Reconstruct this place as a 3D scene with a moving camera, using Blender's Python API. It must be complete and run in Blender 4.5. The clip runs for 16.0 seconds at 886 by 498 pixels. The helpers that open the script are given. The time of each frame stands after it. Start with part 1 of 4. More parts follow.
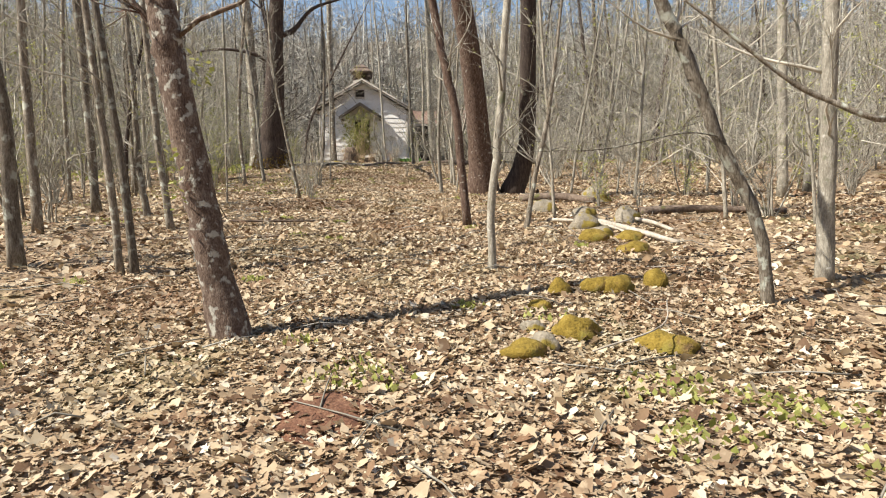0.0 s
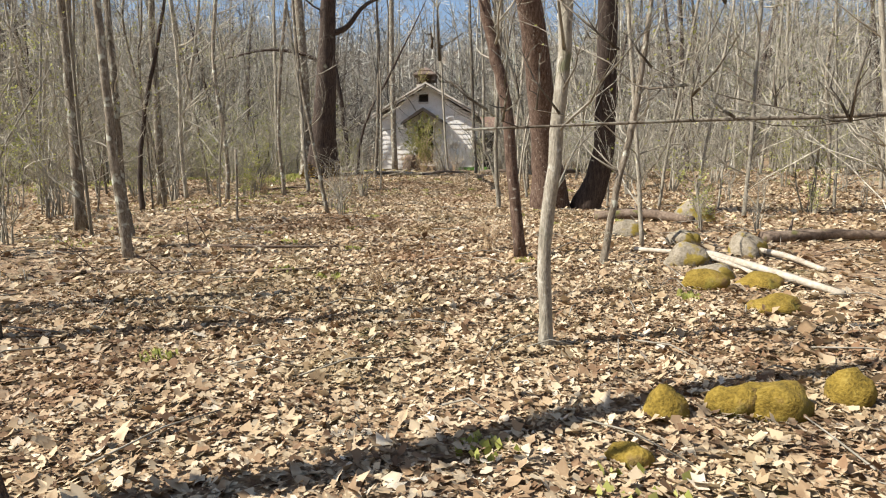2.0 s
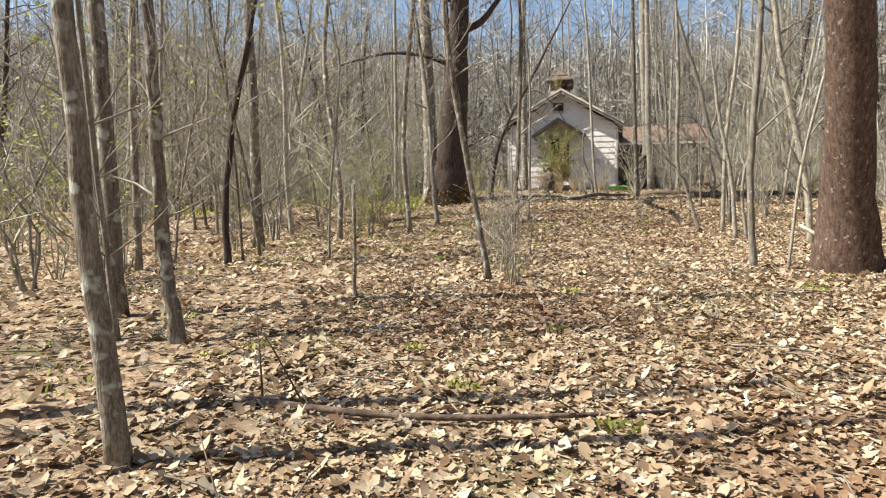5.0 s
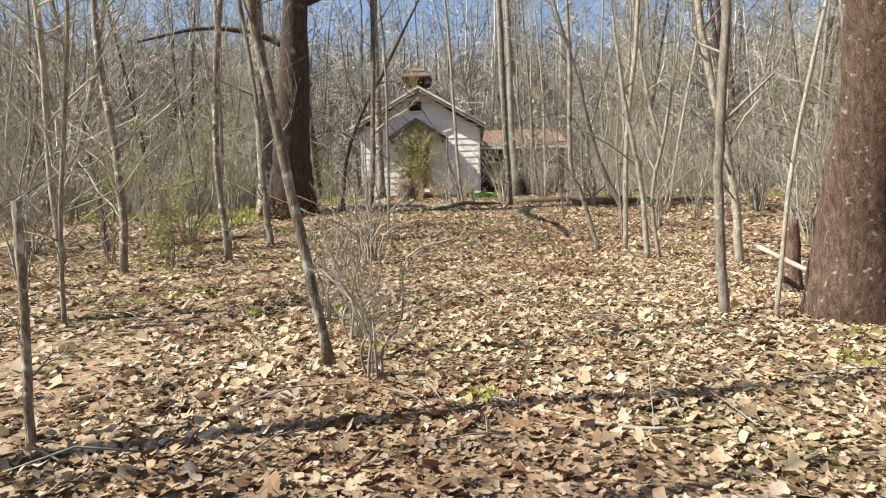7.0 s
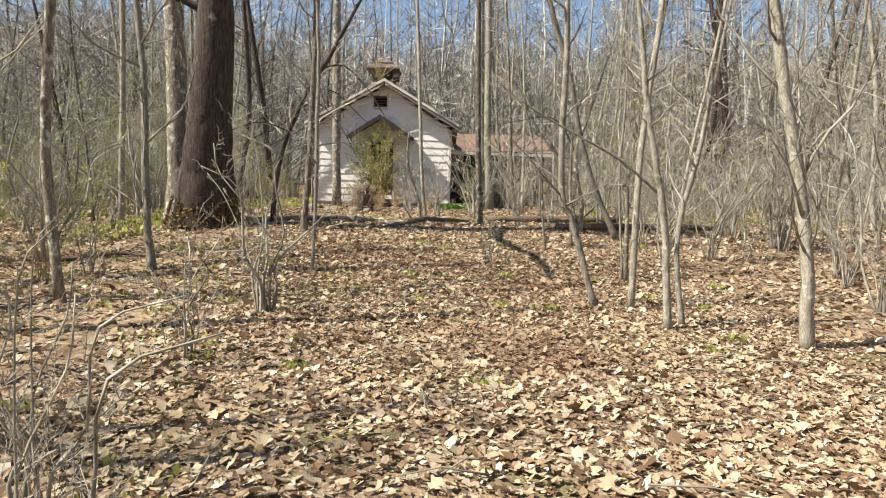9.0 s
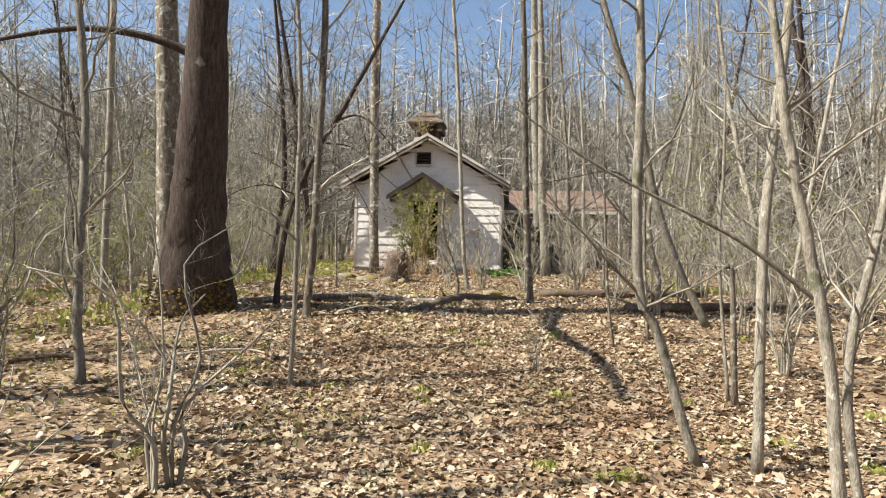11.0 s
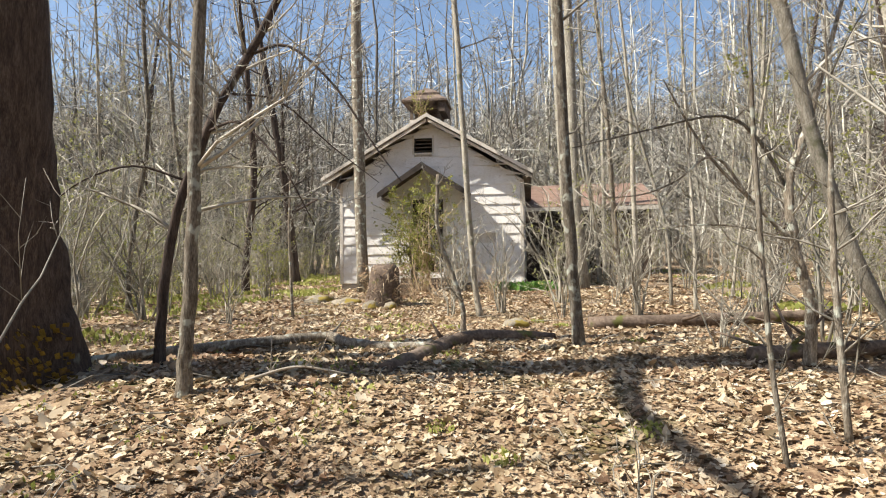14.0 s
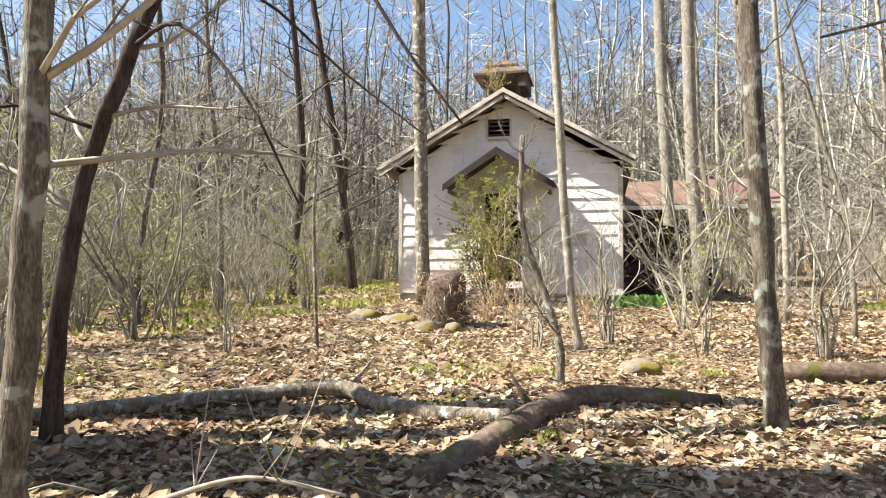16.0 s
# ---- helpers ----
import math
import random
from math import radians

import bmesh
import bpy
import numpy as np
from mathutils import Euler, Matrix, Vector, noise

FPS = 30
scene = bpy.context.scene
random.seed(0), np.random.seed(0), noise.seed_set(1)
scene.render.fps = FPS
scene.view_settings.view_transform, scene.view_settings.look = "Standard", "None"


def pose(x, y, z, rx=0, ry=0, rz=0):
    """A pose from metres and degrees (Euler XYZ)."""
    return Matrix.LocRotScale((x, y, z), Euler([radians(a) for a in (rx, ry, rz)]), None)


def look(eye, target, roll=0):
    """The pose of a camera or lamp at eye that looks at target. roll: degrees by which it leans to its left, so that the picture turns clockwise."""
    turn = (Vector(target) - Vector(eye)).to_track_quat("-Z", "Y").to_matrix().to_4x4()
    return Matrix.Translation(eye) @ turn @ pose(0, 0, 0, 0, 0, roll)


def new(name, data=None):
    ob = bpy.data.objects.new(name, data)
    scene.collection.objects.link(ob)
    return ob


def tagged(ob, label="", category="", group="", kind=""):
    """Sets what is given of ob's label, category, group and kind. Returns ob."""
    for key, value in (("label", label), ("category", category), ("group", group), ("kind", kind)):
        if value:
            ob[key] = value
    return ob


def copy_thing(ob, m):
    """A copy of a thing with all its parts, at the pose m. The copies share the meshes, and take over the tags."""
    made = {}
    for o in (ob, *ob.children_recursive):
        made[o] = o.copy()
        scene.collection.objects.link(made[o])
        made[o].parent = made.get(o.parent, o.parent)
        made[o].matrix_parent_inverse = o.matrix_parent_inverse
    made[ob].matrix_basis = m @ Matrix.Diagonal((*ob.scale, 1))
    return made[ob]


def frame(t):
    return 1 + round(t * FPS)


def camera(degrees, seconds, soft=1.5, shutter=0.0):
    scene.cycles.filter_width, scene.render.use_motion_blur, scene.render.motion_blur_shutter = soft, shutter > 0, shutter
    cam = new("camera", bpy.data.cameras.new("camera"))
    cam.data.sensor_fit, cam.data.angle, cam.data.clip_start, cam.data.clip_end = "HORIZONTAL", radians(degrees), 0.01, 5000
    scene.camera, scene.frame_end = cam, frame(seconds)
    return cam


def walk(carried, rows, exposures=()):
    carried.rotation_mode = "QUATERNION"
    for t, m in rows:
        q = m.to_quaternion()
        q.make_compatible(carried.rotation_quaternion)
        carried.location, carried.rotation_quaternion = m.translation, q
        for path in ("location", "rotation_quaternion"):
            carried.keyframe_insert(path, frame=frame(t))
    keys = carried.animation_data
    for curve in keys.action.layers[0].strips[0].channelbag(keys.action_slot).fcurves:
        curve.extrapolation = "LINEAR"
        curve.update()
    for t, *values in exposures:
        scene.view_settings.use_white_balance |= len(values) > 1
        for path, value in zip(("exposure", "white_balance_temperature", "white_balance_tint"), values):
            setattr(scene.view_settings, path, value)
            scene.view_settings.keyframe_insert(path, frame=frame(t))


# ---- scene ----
cam = camera(68.4, 16.0, 1.1)
PATH = [
    (0, (0.458, -0.659, 1.516), (0.474, 1.326, 1.277), -0.1),
    (0.5, (0.511, -0.073, 1.456), (0.514, 1.913, 1.22), -0.0),
    (1, (0.595, 0.494, 1.471), (0.552, 2.481, 1.247), 0.2),
    (1.5, (0.691, 1.057, 1.5), (0.562, 3.037, 1.253), 0.5),
    (2, (0.797, 1.946, 1.539), (0.59, 3.924, 1.327), 0.0),
    (2.5, (0.835, 2.499, 1.559), (0.592, 4.475, 1.364), 0.7),
    (3, (0.617, 3.182, 1.519), (0.164, 5.122, 1.349), -0.3),
    (5.3, (-1.238, 6.52, 1.974), (-1.762, 8.442, 1.803), -0.5),
    (5.5, (-1.322, 6.8, 1.987), (-1.805, 8.734, 1.824), -0.9),
    (6, (-1.457, 7.654, 2.018), (-1.681, 9.637, 1.872), -1.1),
    (6.5, (-1.474, 8.449, 1.996), (-1.616, 10.438, 1.83), -1.6),
    (7, (-1.581, 9.367, 2.009), (-1.674, 11.358, 1.852), -1.1),
    (7.5, (-1.535, 10.169, 2.082), (-1.578, 12.162, 1.922), -0.5),
    (8, (-1.466, 10.956, 2.18), (-1.488, 12.949, 2.011), 0.5),
    (8.2, (-1.466, 11.282, 2.185), (-1.461, 13.275, 2.021), 1.6),
    (10.5, (-0.843, 14.468, 2.604), (-0.94, 16.464, 2.521), 2.6),
    (11, (-0.942, 15.101, 2.643), (-1.146, 17.09, 2.656), 1.4),
    (11.5, (-0.967, 15.771, 2.658), (-1.173, 17.76, 2.704), 0.7),
    (12, (-0.96, 16.616, 2.664), (-1.186, 18.603, 2.702), -0.4),
    (12.5, (-1.038, 17.307, 2.697), (-1.244, 19.296, 2.741), -0.8),
    (13, (-1.001, 18.08, 2.64), (-1.218, 20.068, 2.669), -0.8),
    (13.5, (-1.026, 18.837, 2.682), (-1.28, 20.821, 2.702), -1.1),
    (14, (-1.088, 19.606, 2.735), (-1.352, 21.588, 2.769), -0.6),
    (14.5, (-1.168, 20.462, 2.707), (-1.441, 22.443, 2.741), -0.0),
    (15, (-1.342, 21.241, 2.779), (-1.613, 23.222, 2.826), -0.1),
    (15.5, (-1.429, 21.92, 2.781), (-1.779, 23.888, 2.833), 0.2),
    (16, (-1.593, 22.587, 2.764), (-2.078, 24.527, 2.813), 0.2),
]
walk(cam, [(t, look(eye, target, roll)) for t, eye, target, roll in PATH], ((0.0, 1.02), (3.0, 1.05), (5.5, 1.12), (7.0, 1.08), (10.0, 1.11), (14.0, 1.24), (16.0, 1.58)))

# ---- world, sun, exposure ----
SUN_AZ, SUN_EL = radians(18), radians(47.4)      # the light travels towards +x, a little towards +y
sun_dir = Vector((math.cos(SUN_AZ) * math.cos(SUN_EL), math.sin(SUN_AZ) * math.cos(SUN_EL), -math.sin(SUN_EL)))
world = bpy.data.worlds.new("sky")
scene.world = world
world.use_nodes = True
wn = world.node_tree
sky = wn.nodes.new("ShaderNodeTexSky")
sky.sky_type, sky.sun_disc, sky.sun_elevation = "NISHITA", False, SUN_EL
sky.sun_rotation = math.atan2(-sun_dir.x, -sun_dir.y)
wn.links.new(sky.outputs[0], wn.nodes["Background"].inputs[0])
wn.nodes["Background"].inputs[1].default_value = 0.075
sun = new("sun", bpy.data.lights.new("sun", "SUN"))
sun.data.energy, sun.data.angle, sun.data.color = 4.9, radians(0.53), (1.0, 0.94, 0.85)
sun.rotation_mode = "QUATERNION"
sun.rotation_quaternion = sun_dir.to_track_quat("-Z", "Y")

# ---- materials ----
def material(name, stops, scale=6.0, rough=0.85, bump=0.4, stretch=(1, 1, 1), vary=0.0, island=False, fine=5.0, coord="Object", spots=None, trans=0.0, metal=0.0):
    """A noise-driven surface at two scales; vary: brightness by object, island: colour by loose piece, spots: (colour, amount, scale)."""
    m = bpy.data.materials.new(name)
    m.use_nodes = True
    nt = m.node_tree
    n, l = nt.nodes, nt.links
    bsdf = n["Principled BSDF"]
    bsdf.inputs["Roughness"].default_value = rough
    bsdf.inputs["Metallic"].default_value = metal
    bsdf.inputs["Specular IOR Level"].default_value = 0.25
    tc, mp = n.new("ShaderNodeTexCoord"), n.new("ShaderNodeMapping")
    mp.inputs["Scale"].default_value = stretch
    l.new(tc.outputs[coord], mp.inputs[0])
    big, small = n.new("ShaderNodeTexNoise"), n.new("ShaderNodeTexNoise")
    big.inputs["Scale"].default_value, big.inputs["Detail"].default_value = scale, 6
    small.inputs["Scale"].default_value, small.inputs["Detail"].default_value = scale * fine, 5
    l.new(mp.outputs[0], big.inputs[0]), l.new(mp.outputs[0], small.inputs[0])
    mix = n.new("ShaderNodeMath")
    mix.operation = "MULTIPLY_ADD"
    mix.inputs[1].default_value = 0.5
    half = n.new("ShaderNodeMath")
    half.operation = "MULTIPLY"
    half.inputs[1].default_value = 0.5
    l.new(small.outputs[0], half.inputs[0])
    l.new(big.outputs[0], mix.inputs[0]), l.new(half.outputs[0], mix.inputs[2])
    ramp = n.new("ShaderNodeValToRGB")
    el = ramp.color_ramp.elements
    while len(el) < len(stops):
        el.new(0.5)
    for e, (p, c) in zip(el, stops):
        e.position, e.color = p, (*c, 1)
    src = mix.outputs[0]
    if island:
        geo = n.new("ShaderNodeNewGeometry")
        add = n.new("ShaderNodeMath")
        add.operation = "MULTIPLY_ADD"
        add.inputs[1].default_value = 0.25
        l.new(mix.outputs[0], add.inputs[0])
        sc = n.new("ShaderNodeMath")
        sc.operation = "MULTIPLY"
        sc.inputs[1].default_value = 0.85
        l.new(geo.outputs["Random Per Island"], sc.inputs[0])
        l.new(sc.outputs[0], add.inputs[2])
        src = add.outputs[0]
    l.new(src, ramp.inputs[0])
    col = ramp.outputs[0]
    for colour, amount, size, strength, edge in [(*q, 1.0, 0.08)[:5] if len(q) == 3 else q for q in (spots if isinstance(spots, list) else [spots] if spots else [])]:
        sp = n.new("ShaderNodeTexNoise")
        sp.inputs["Scale"].default_value, sp.inputs["Detail"].default_value = size, 4
        l.new(tc.outputs[coord], sp.inputs[0])
        mr = n.new("ShaderNodeMapRange")
        mr.inputs[1].default_value, mr.inputs[2].default_value, mr.inputs[4].default_value = 1 - amount, 1 - amount + edge, strength
        l.new(sp.outputs[0], mr.inputs[0])
        mx = n.new("ShaderNodeMix")
        mx.data_type = "RGBA"
        l.new(mr.outputs[0], mx.inputs[0])
        l.new(col, mx.inputs[6])
        mx.inputs[7].default_value = (*colour, 1)
        col = mx.outputs[2]
    if vary:
        info, hsv, mr = n.new("ShaderNodeObjectInfo"), n.new("ShaderNodeHueSaturation"), n.new("ShaderNodeMapRange")
        mr.inputs[3].default_value, mr.inputs[4].default_value = 1 - vary, 1 + vary
        l.new(info.outputs["Random"], mr.inputs[0])
        l.new(mr.outputs[0], hsv.inputs["Value"])
        l.new(col, hsv.inputs["Color"])
        col = hsv.outputs[0]
    l.new(col, bsdf.inputs["Base Color"])
    if bump:
        b = n.new("ShaderNodeBump")
        b.inputs["Strength"].default_value, b.inputs["Distance"].default_value = bump, 0.02
        l.new(mix.outputs[0], b.inputs["Height"])
        l.new(b.outputs[0], bsdf.inputs["Normal"])
    if trans:
        t, ms = n.new("ShaderNodeBsdfTranslucent"), n.new("ShaderNodeMixShader")
        l.new(col, t.inputs[0])
        ms.inputs[0].default_value = trans
        l.new(bsdf.outputs[0], ms.inputs[1]), l.new(t.outputs[0], ms.inputs[2])
        l.new(ms.outputs[0], n["Material Output"].inputs[0])
    return m


BARK = material("grey_bark", [(0.32, (0.045, 0.036, 0.027)), (0.48, (0.15, 0.125, 0.092)), (0.66, (0.31, 0.275, 0.22))], 8, 0.9, 1.0, (3, 3, 0.7), 0.35, spots=((0.40, 0.41, 0.34), 0.44, 9))
BARK_PALE = material("pale_bark", [(0.3, (0.10, 0.088, 0.066)), (0.5, (0.26, 0.235, 0.185)), (0.7, (0.46, 0.43, 0.355))], 9, 0.85, 0.8, (3, 3, 0.8), 0.3, spots=[((0.14, 0.14, 0.085), 0.40, 5), ((0.55, 0.53, 0.46), 0.38, 14, .7, .08)])
BARK_DARK = material("dark_furrowed_bark", [(0.3, (0.015, 0.011, 0.009)), (0.5, (0.06, 0.044, 0.035)), (0.7, (0.13, 0.10, 0.08))], 7, 0.95, 1.0, (4, 4, 0.5), 0.2, spots=((0.20, 0.20, 0.15), 0.33, 3))
BARK_RED = material("reddish_bark", [(0.32, (0.03, 0.018, 0.013)), (0.48, (0.095, 0.06, 0.043)), (0.66, (0.20, 0.145, 0.11))], 10, 0.92, 1.0, (3, 3, 0.8), 0.15, spots=((0.30, 0.275, 0.225), 0.37, 18))
BARK_LICHEN = material("lichen_scaled_bark", [(0.32, (0.035, 0.022, 0.016)), (0.48, (0.11, 0.075, 0.055)), (0.66, (0.22, 0.17, 0.13))], 12, 0.92, 1.0, (2, 2, 0.9), spots=[((0.36, 0.345, 0.29), 0.45, 16), ((0.16, 0.06, 0.035), 0.40, 3, .6, .15)])
TWIG = material("twig_bark", [(0.3, (0.14, 0.125, 0.095)), (0.5, (0.30, 0.275, 0.22)), (0.7, (0.56, 0.53, 0.45))], 1.6, 0.8, 0.0, vary=0.35)
FAR_BARK = material("far_bark", [(0.05, (0.06, 0.053, 0.045)), (0.45, (0.17, 0.155, 0.13)), (0.72, (0.36, 0.34, 0.285)), (1.0, (0.72, 0.70, 0.62))], 1, 0.9, 0.0, island=True)
LITTER = material("leaf_litter_soil", [(0.3, (0.04, 0.025, 0.015)), (0.45, (0.17, 0.115, 0.07)), (0.58, (0.34, 0.25, 0.155)), (0.75, (0.50, 0.41, 0.28))], 9, 0.95, 1.0, fine=5, spots=[((0.12, 0.115, 0.045), 0.42, 0.8, .8, .12), ((0.13, 0.06, 0.03), 0.40, 0.5, .6, .12)])
LEAF = material("dry_leaf", [(0.08, (0.075, 0.042, 0.024)), (0.25, (0.20, 0.122, 0.068)), (0.45, (0.345, 0.25, 0.15)), (0.7, (0.47, 0.37, 0.24)), (0.92, (0.55, 0.46, 0.325)), (1.0, (0.64, 0.58, 0.475))], 14, 0.8, 0.0, island=True, trans=0.15, spots=[((0.20, 0.105, 0.055), 0.46, 0.55, .55, .16), ((0.29, 0.255, 0.13), 0.47, 0.9, .25, .14), ((0.10, 0.06, 0.035), 0.43, 5.0, .55, .1), ((0.55, 0.46, 0.31), 0.42, 9.0, .5, .08)])
EARTH = material("red_earth", [(0.3, (0.04, 0.02, 0.012)), (0.5, (0.13, 0.06, 0.034)), (0.75, (0.27, 0.155, 0.09))], 14, 0.9, 1.0, fine=5)
MOSS = material("yellow_moss", [(0.3, (0.06, 0.043, 0.008)), (0.5, (0.19, 0.13, 0.022)), (0.75, (0.32, 0.24, 0.06))], 11, 1.0, 1.0, fine=6, spots=[((0.36, 0.33, 0.29), 0.33, 4), ((0.17, 0.105, 0.055), 0.42, 9, .75, .1), ((0.11, 0.12, 0.025), 0.42, 3, .7, .15)])
ROCK = material("weathered_rock", [(0.3, (0.10, 0.085, 0.06)), (0.5, (0.22, 0.19, 0.14)), (0.75, (0.34, 0.30, 0.24))], 9, 0.9, 1.0, spots=((0.20, 0.15, 0.03), 0.50, 5))
GREEN = material("spring_leaf", [(0.1, (0.16, 0.18, 0.035)), (0.5, (0.30, 0.32, 0.08)), (0.9, (0.46, 0.46, 0.16))], 8, 0.6, 0.0, island=True, trans=0.35)
GRASS = material("lily_leaf", [(0.1, (0.04, 0.11, 0.02)), (0.5, (0.09, 0.20, 0.035)), (0.9, (0.16, 0.28, 0.06))], 8, 0.55, 0.0, island=True, trans=0.25)
DRY = material("dry_stalk", [(0.1, (0.22, 0.13, 0.08)), (0.5, (0.42, 0.30, 0.18)), (0.9, (0.60, 0.50, 0.34))], 8, 0.85, 0.0, island=True)
SIDING = material("white_siding", [(0.25, (0.52, 0.48, 0.42)), (0.45, (0.74, 0.71, 0.66)), (0.7, (0.82, 0.80, 0.77))], 2.5, 0.7, 0.25, (1, 1, 2), 0.05, fine=8, spots=((0.42, 0.36, 0.28), 0.30, 3))
TRIM = material("weathered_white_wood", [(0.3, (0.33, 0.28, 0.22)), (0.5, (0.60, 0.55, 0.47)), (0.7, (0.74, 0.70, 0.63))], 5, 0.85, 0.6, (1, 1, 1))
ROOF = material("old_roof_shingle", [(0.3, (0.07, 0.06, 0.05)), (0.5, (0.16, 0.135, 0.11)), (0.75, (0.27, 0.23, 0.185))], 4, 0.95, 0.8, vary=0.3)
CUPOLA = material("brown_shingle", [(0.3, (0.05, 0.035, 0.028)), (0.5, (0.12, 0.09, 0.07)), (0.75, (0.22, 0.17, 0.135))], 6, 0.9, 0.7, vary=0.2)
OLDWOOD = material("old_grey_wood", [(0.3, (0.05, 0.04, 0.032)), (0.5, (0.14, 0.11, 0.085)), (0.75, (0.26, 0.215, 0.17))], 4, 0.9, 0.8, (1, 1, 5), 0.25)
LOGWOOD = material("rotten_log", [(0.3, (0.04, 0.03, 0.022)), (0.5, (0.13, 0.095, 0.07)), (0.75, (0.27, 0.215, 0.165))], 5, 0.95, 1.0, (1, 1, 1), spots=((0.10, 0.10, 0.03), 0.38, 4))
BARE = material("bare_grey_pole", [(0.3, (0.22, 0.185, 0.14)), (0.55, (0.40, 0.355, 0.285)), (0.75, (0.54, 0.49, 0.41))], 6, 0.85, 0.5)
RUST = material("rusty_roof_sheet", [(0.3, (0.11, 0.065, 0.045)), (0.5, (0.18, 0.115, 0.085)), (0.75, (0.25, 0.18, 0.14))], 3, 0.8, 0.4, vary=0.15)
# near-black boards: indoor shade put into the colour, own dark tone on the hood
DARK = material("dark_board_and_shade", [(0.3, (0.02, 0.016, 0.013)), (0.7, (0.07, 0.055, 0.045))], 4, 0.95, 0.4, vary=0.2)
BLOCK = material("foundation_block", [(0.3, (0.30, 0.27, 0.23)), (0.7, (0.55, 0.52, 0.47))], 8, 0.95, 0.8)


# ---- mesh tools ----
def mesh_of(name, verts, faces, mat, smooth=False):
    me = bpy.data.meshes.new(name)
    me.from_pydata([tuple(v) for v in verts], [], faces)
    if smooth:
        me.polygons.foreach_set("use_smooth", [True] * len(me.polygons))
    me.materials.append(mat)
    me.update()
    return me


def part_mesh(name, me, parent, label=""):
    ob = new(name, me)
    ob.parent = parent
    return tagged(ob, label) if label else ob


def part(name, bm, mat, parent, label=""):
    me = bpy.data.meshes.new(name)
    bm.to_mesh(me)
    bm.free()
    me.materials.append(mat)
    return part_mesh(name, me, parent, label)


def thing(name, label, category, group="", kind="", at=(0, 0, 0)):
    ob = new(name)
    ob.location = at
    return tagged(ob, label, category, group, kind)


def box(x0, y0, z0, x1, y1, z1, bevel=0.0):
    bm = bmesh.new()
    bmesh.ops.create_cube(bm, size=1)
    for v in bm.verts:
        v.co = Vector(((x0 + x1) / 2 + v.co.x * (x1 - x0), (y0 + y1) / 2 + v.co.y * (y1 - y0), (z0 + z1) / 2 + v.co.z * (z1 - z0)))
    if bevel:
        bmesh.ops.bevel(bm, geom=bm.edges[:], offset=bevel, segments=1, affect="EDGES")
    return bm


def prism(outline, y0, y1):
    """An outline in x and z, pulled from y0 to y1."""
    bm = bmesh.new()
    front = [bm.verts.new((x, y0, z)) for x, z in outline]
    back = [bm.verts.new((x, y1, z)) for x, z in outline]
    bm.faces.new(front)
    bm.faces.new(back[::-1])
    k = len(outline)
    for i in range(k):
        j = (i + 1) % k
        bm.faces.new((front[j], front[i], back[i], back[j]))
    bmesh.ops.recalc_face_normals(bm, faces=bm.faces[:])
    return bm


class Tubes:
    """Gathers tapered round limbs into one mesh."""

    def __init__(self):
        self.v, self.f = [], []

    def add(self, pts, radii, sides=5, rough=0.0, rng=None):
        pts = [Vector(p) for p in pts]
        n0 = len(self.v)
        k = len(pts)
        for i, p in enumerate(pts):
            d = (pts[min(i + 1, k - 1)] - pts[max(i - 1, 0)]).normalized()
            a = d.orthogonal() if abs(d.z) < 0.9 else Vector((1, 0, 0)) - d * d.x
            a.normalize()
            if abs(d.z) < 0.9:
                a = d.cross(Vector((0, 0, 1))).normalized()
            b = d.cross(a)
            for s in range(sides):
                w = 2 * math.pi * s / sides
                r = radii[i] * (1 + (rng.uniform(-rough, rough) if rough else 0))
                self.v.append(p + (a * math.cos(w) + b * math.sin(w)) * r)
        for i in range(k - 1):
            for s in range(sides):
                q = (s + 1) % sides
                a0, b0 = n0 + i * sides, n0 + (i + 1) * sides
                self.f.append((a0 + s, a0 + q, b0 + q, b0 + s))
        self.f.append(tuple(range(n0 + (k - 1) * sides, n0 + k * sides)))
        self.f.append(tuple(range(n0 + sides - 1, n0 - 1, -1)))

    def leaf(self, p, d, size):
        """A small pointed blade."""
        d = Vector(d).normalized()
        s = d.cross(Vector((0.3, 0.5, 0.8))).normalized() * size * 0.35
        n0 = len(self.v)
        p = Vector(p)
        self.v += [p, p + d * size * 0.5 + s, p + d * size, p + d * size * 0.5 - s]
        self.f.append((n0, n0 + 1, n0 + 2, n0 + 3))

    def sliver(self, p, q, width):
        """A hair-thin twig."""
        p, q = Vector(p), Vector(q)
        s = (q - p).cross(Vector((0.4, -1.0, 0.3))).normalized() * width * 0.5
        n0 = len(self.v)
        self.v += [p + s, p - s, q]
        self.f.append((n0, n0 + 1, n0 + 2))

    def mesh(self, name, mat, smooth=True):
        return mesh_of(name, self.v, self.f, mat, smooth)


def curve(pts, steps):
    """A smooth line through the points."""
    pts = [Vector(p) for p in pts]
    ext = [pts[0] * 2 - pts[1]] + pts + [pts[-1] * 2 - pts[-2]]
    out = []
    for i in range(len(pts) - 1):
        a, b, c, d = ext[i:i + 4]
        for s in range(steps):
            t = s / steps
            out.append(0.5 * (2 * b + (c - a) * t + (2 * a - 5 * b + 4 * c - d) * t * t + (3 * b - a - 3 * c + d) * t ** 3))
    return out + [pts[-1]]


# ---- ground ----
KNOT_Y = (-30, -10, 0, 4, 6, 9, 14, 18, 21, 23, 25, 27, 31, 37, 45, 60)
KNOT_Z = (-1, -.3, .12, .36, .48, .70, .92, 1.02, 1.12, 1.35, 1.62, 1.75, 1.85, 1.98, 2.2, 2.6)


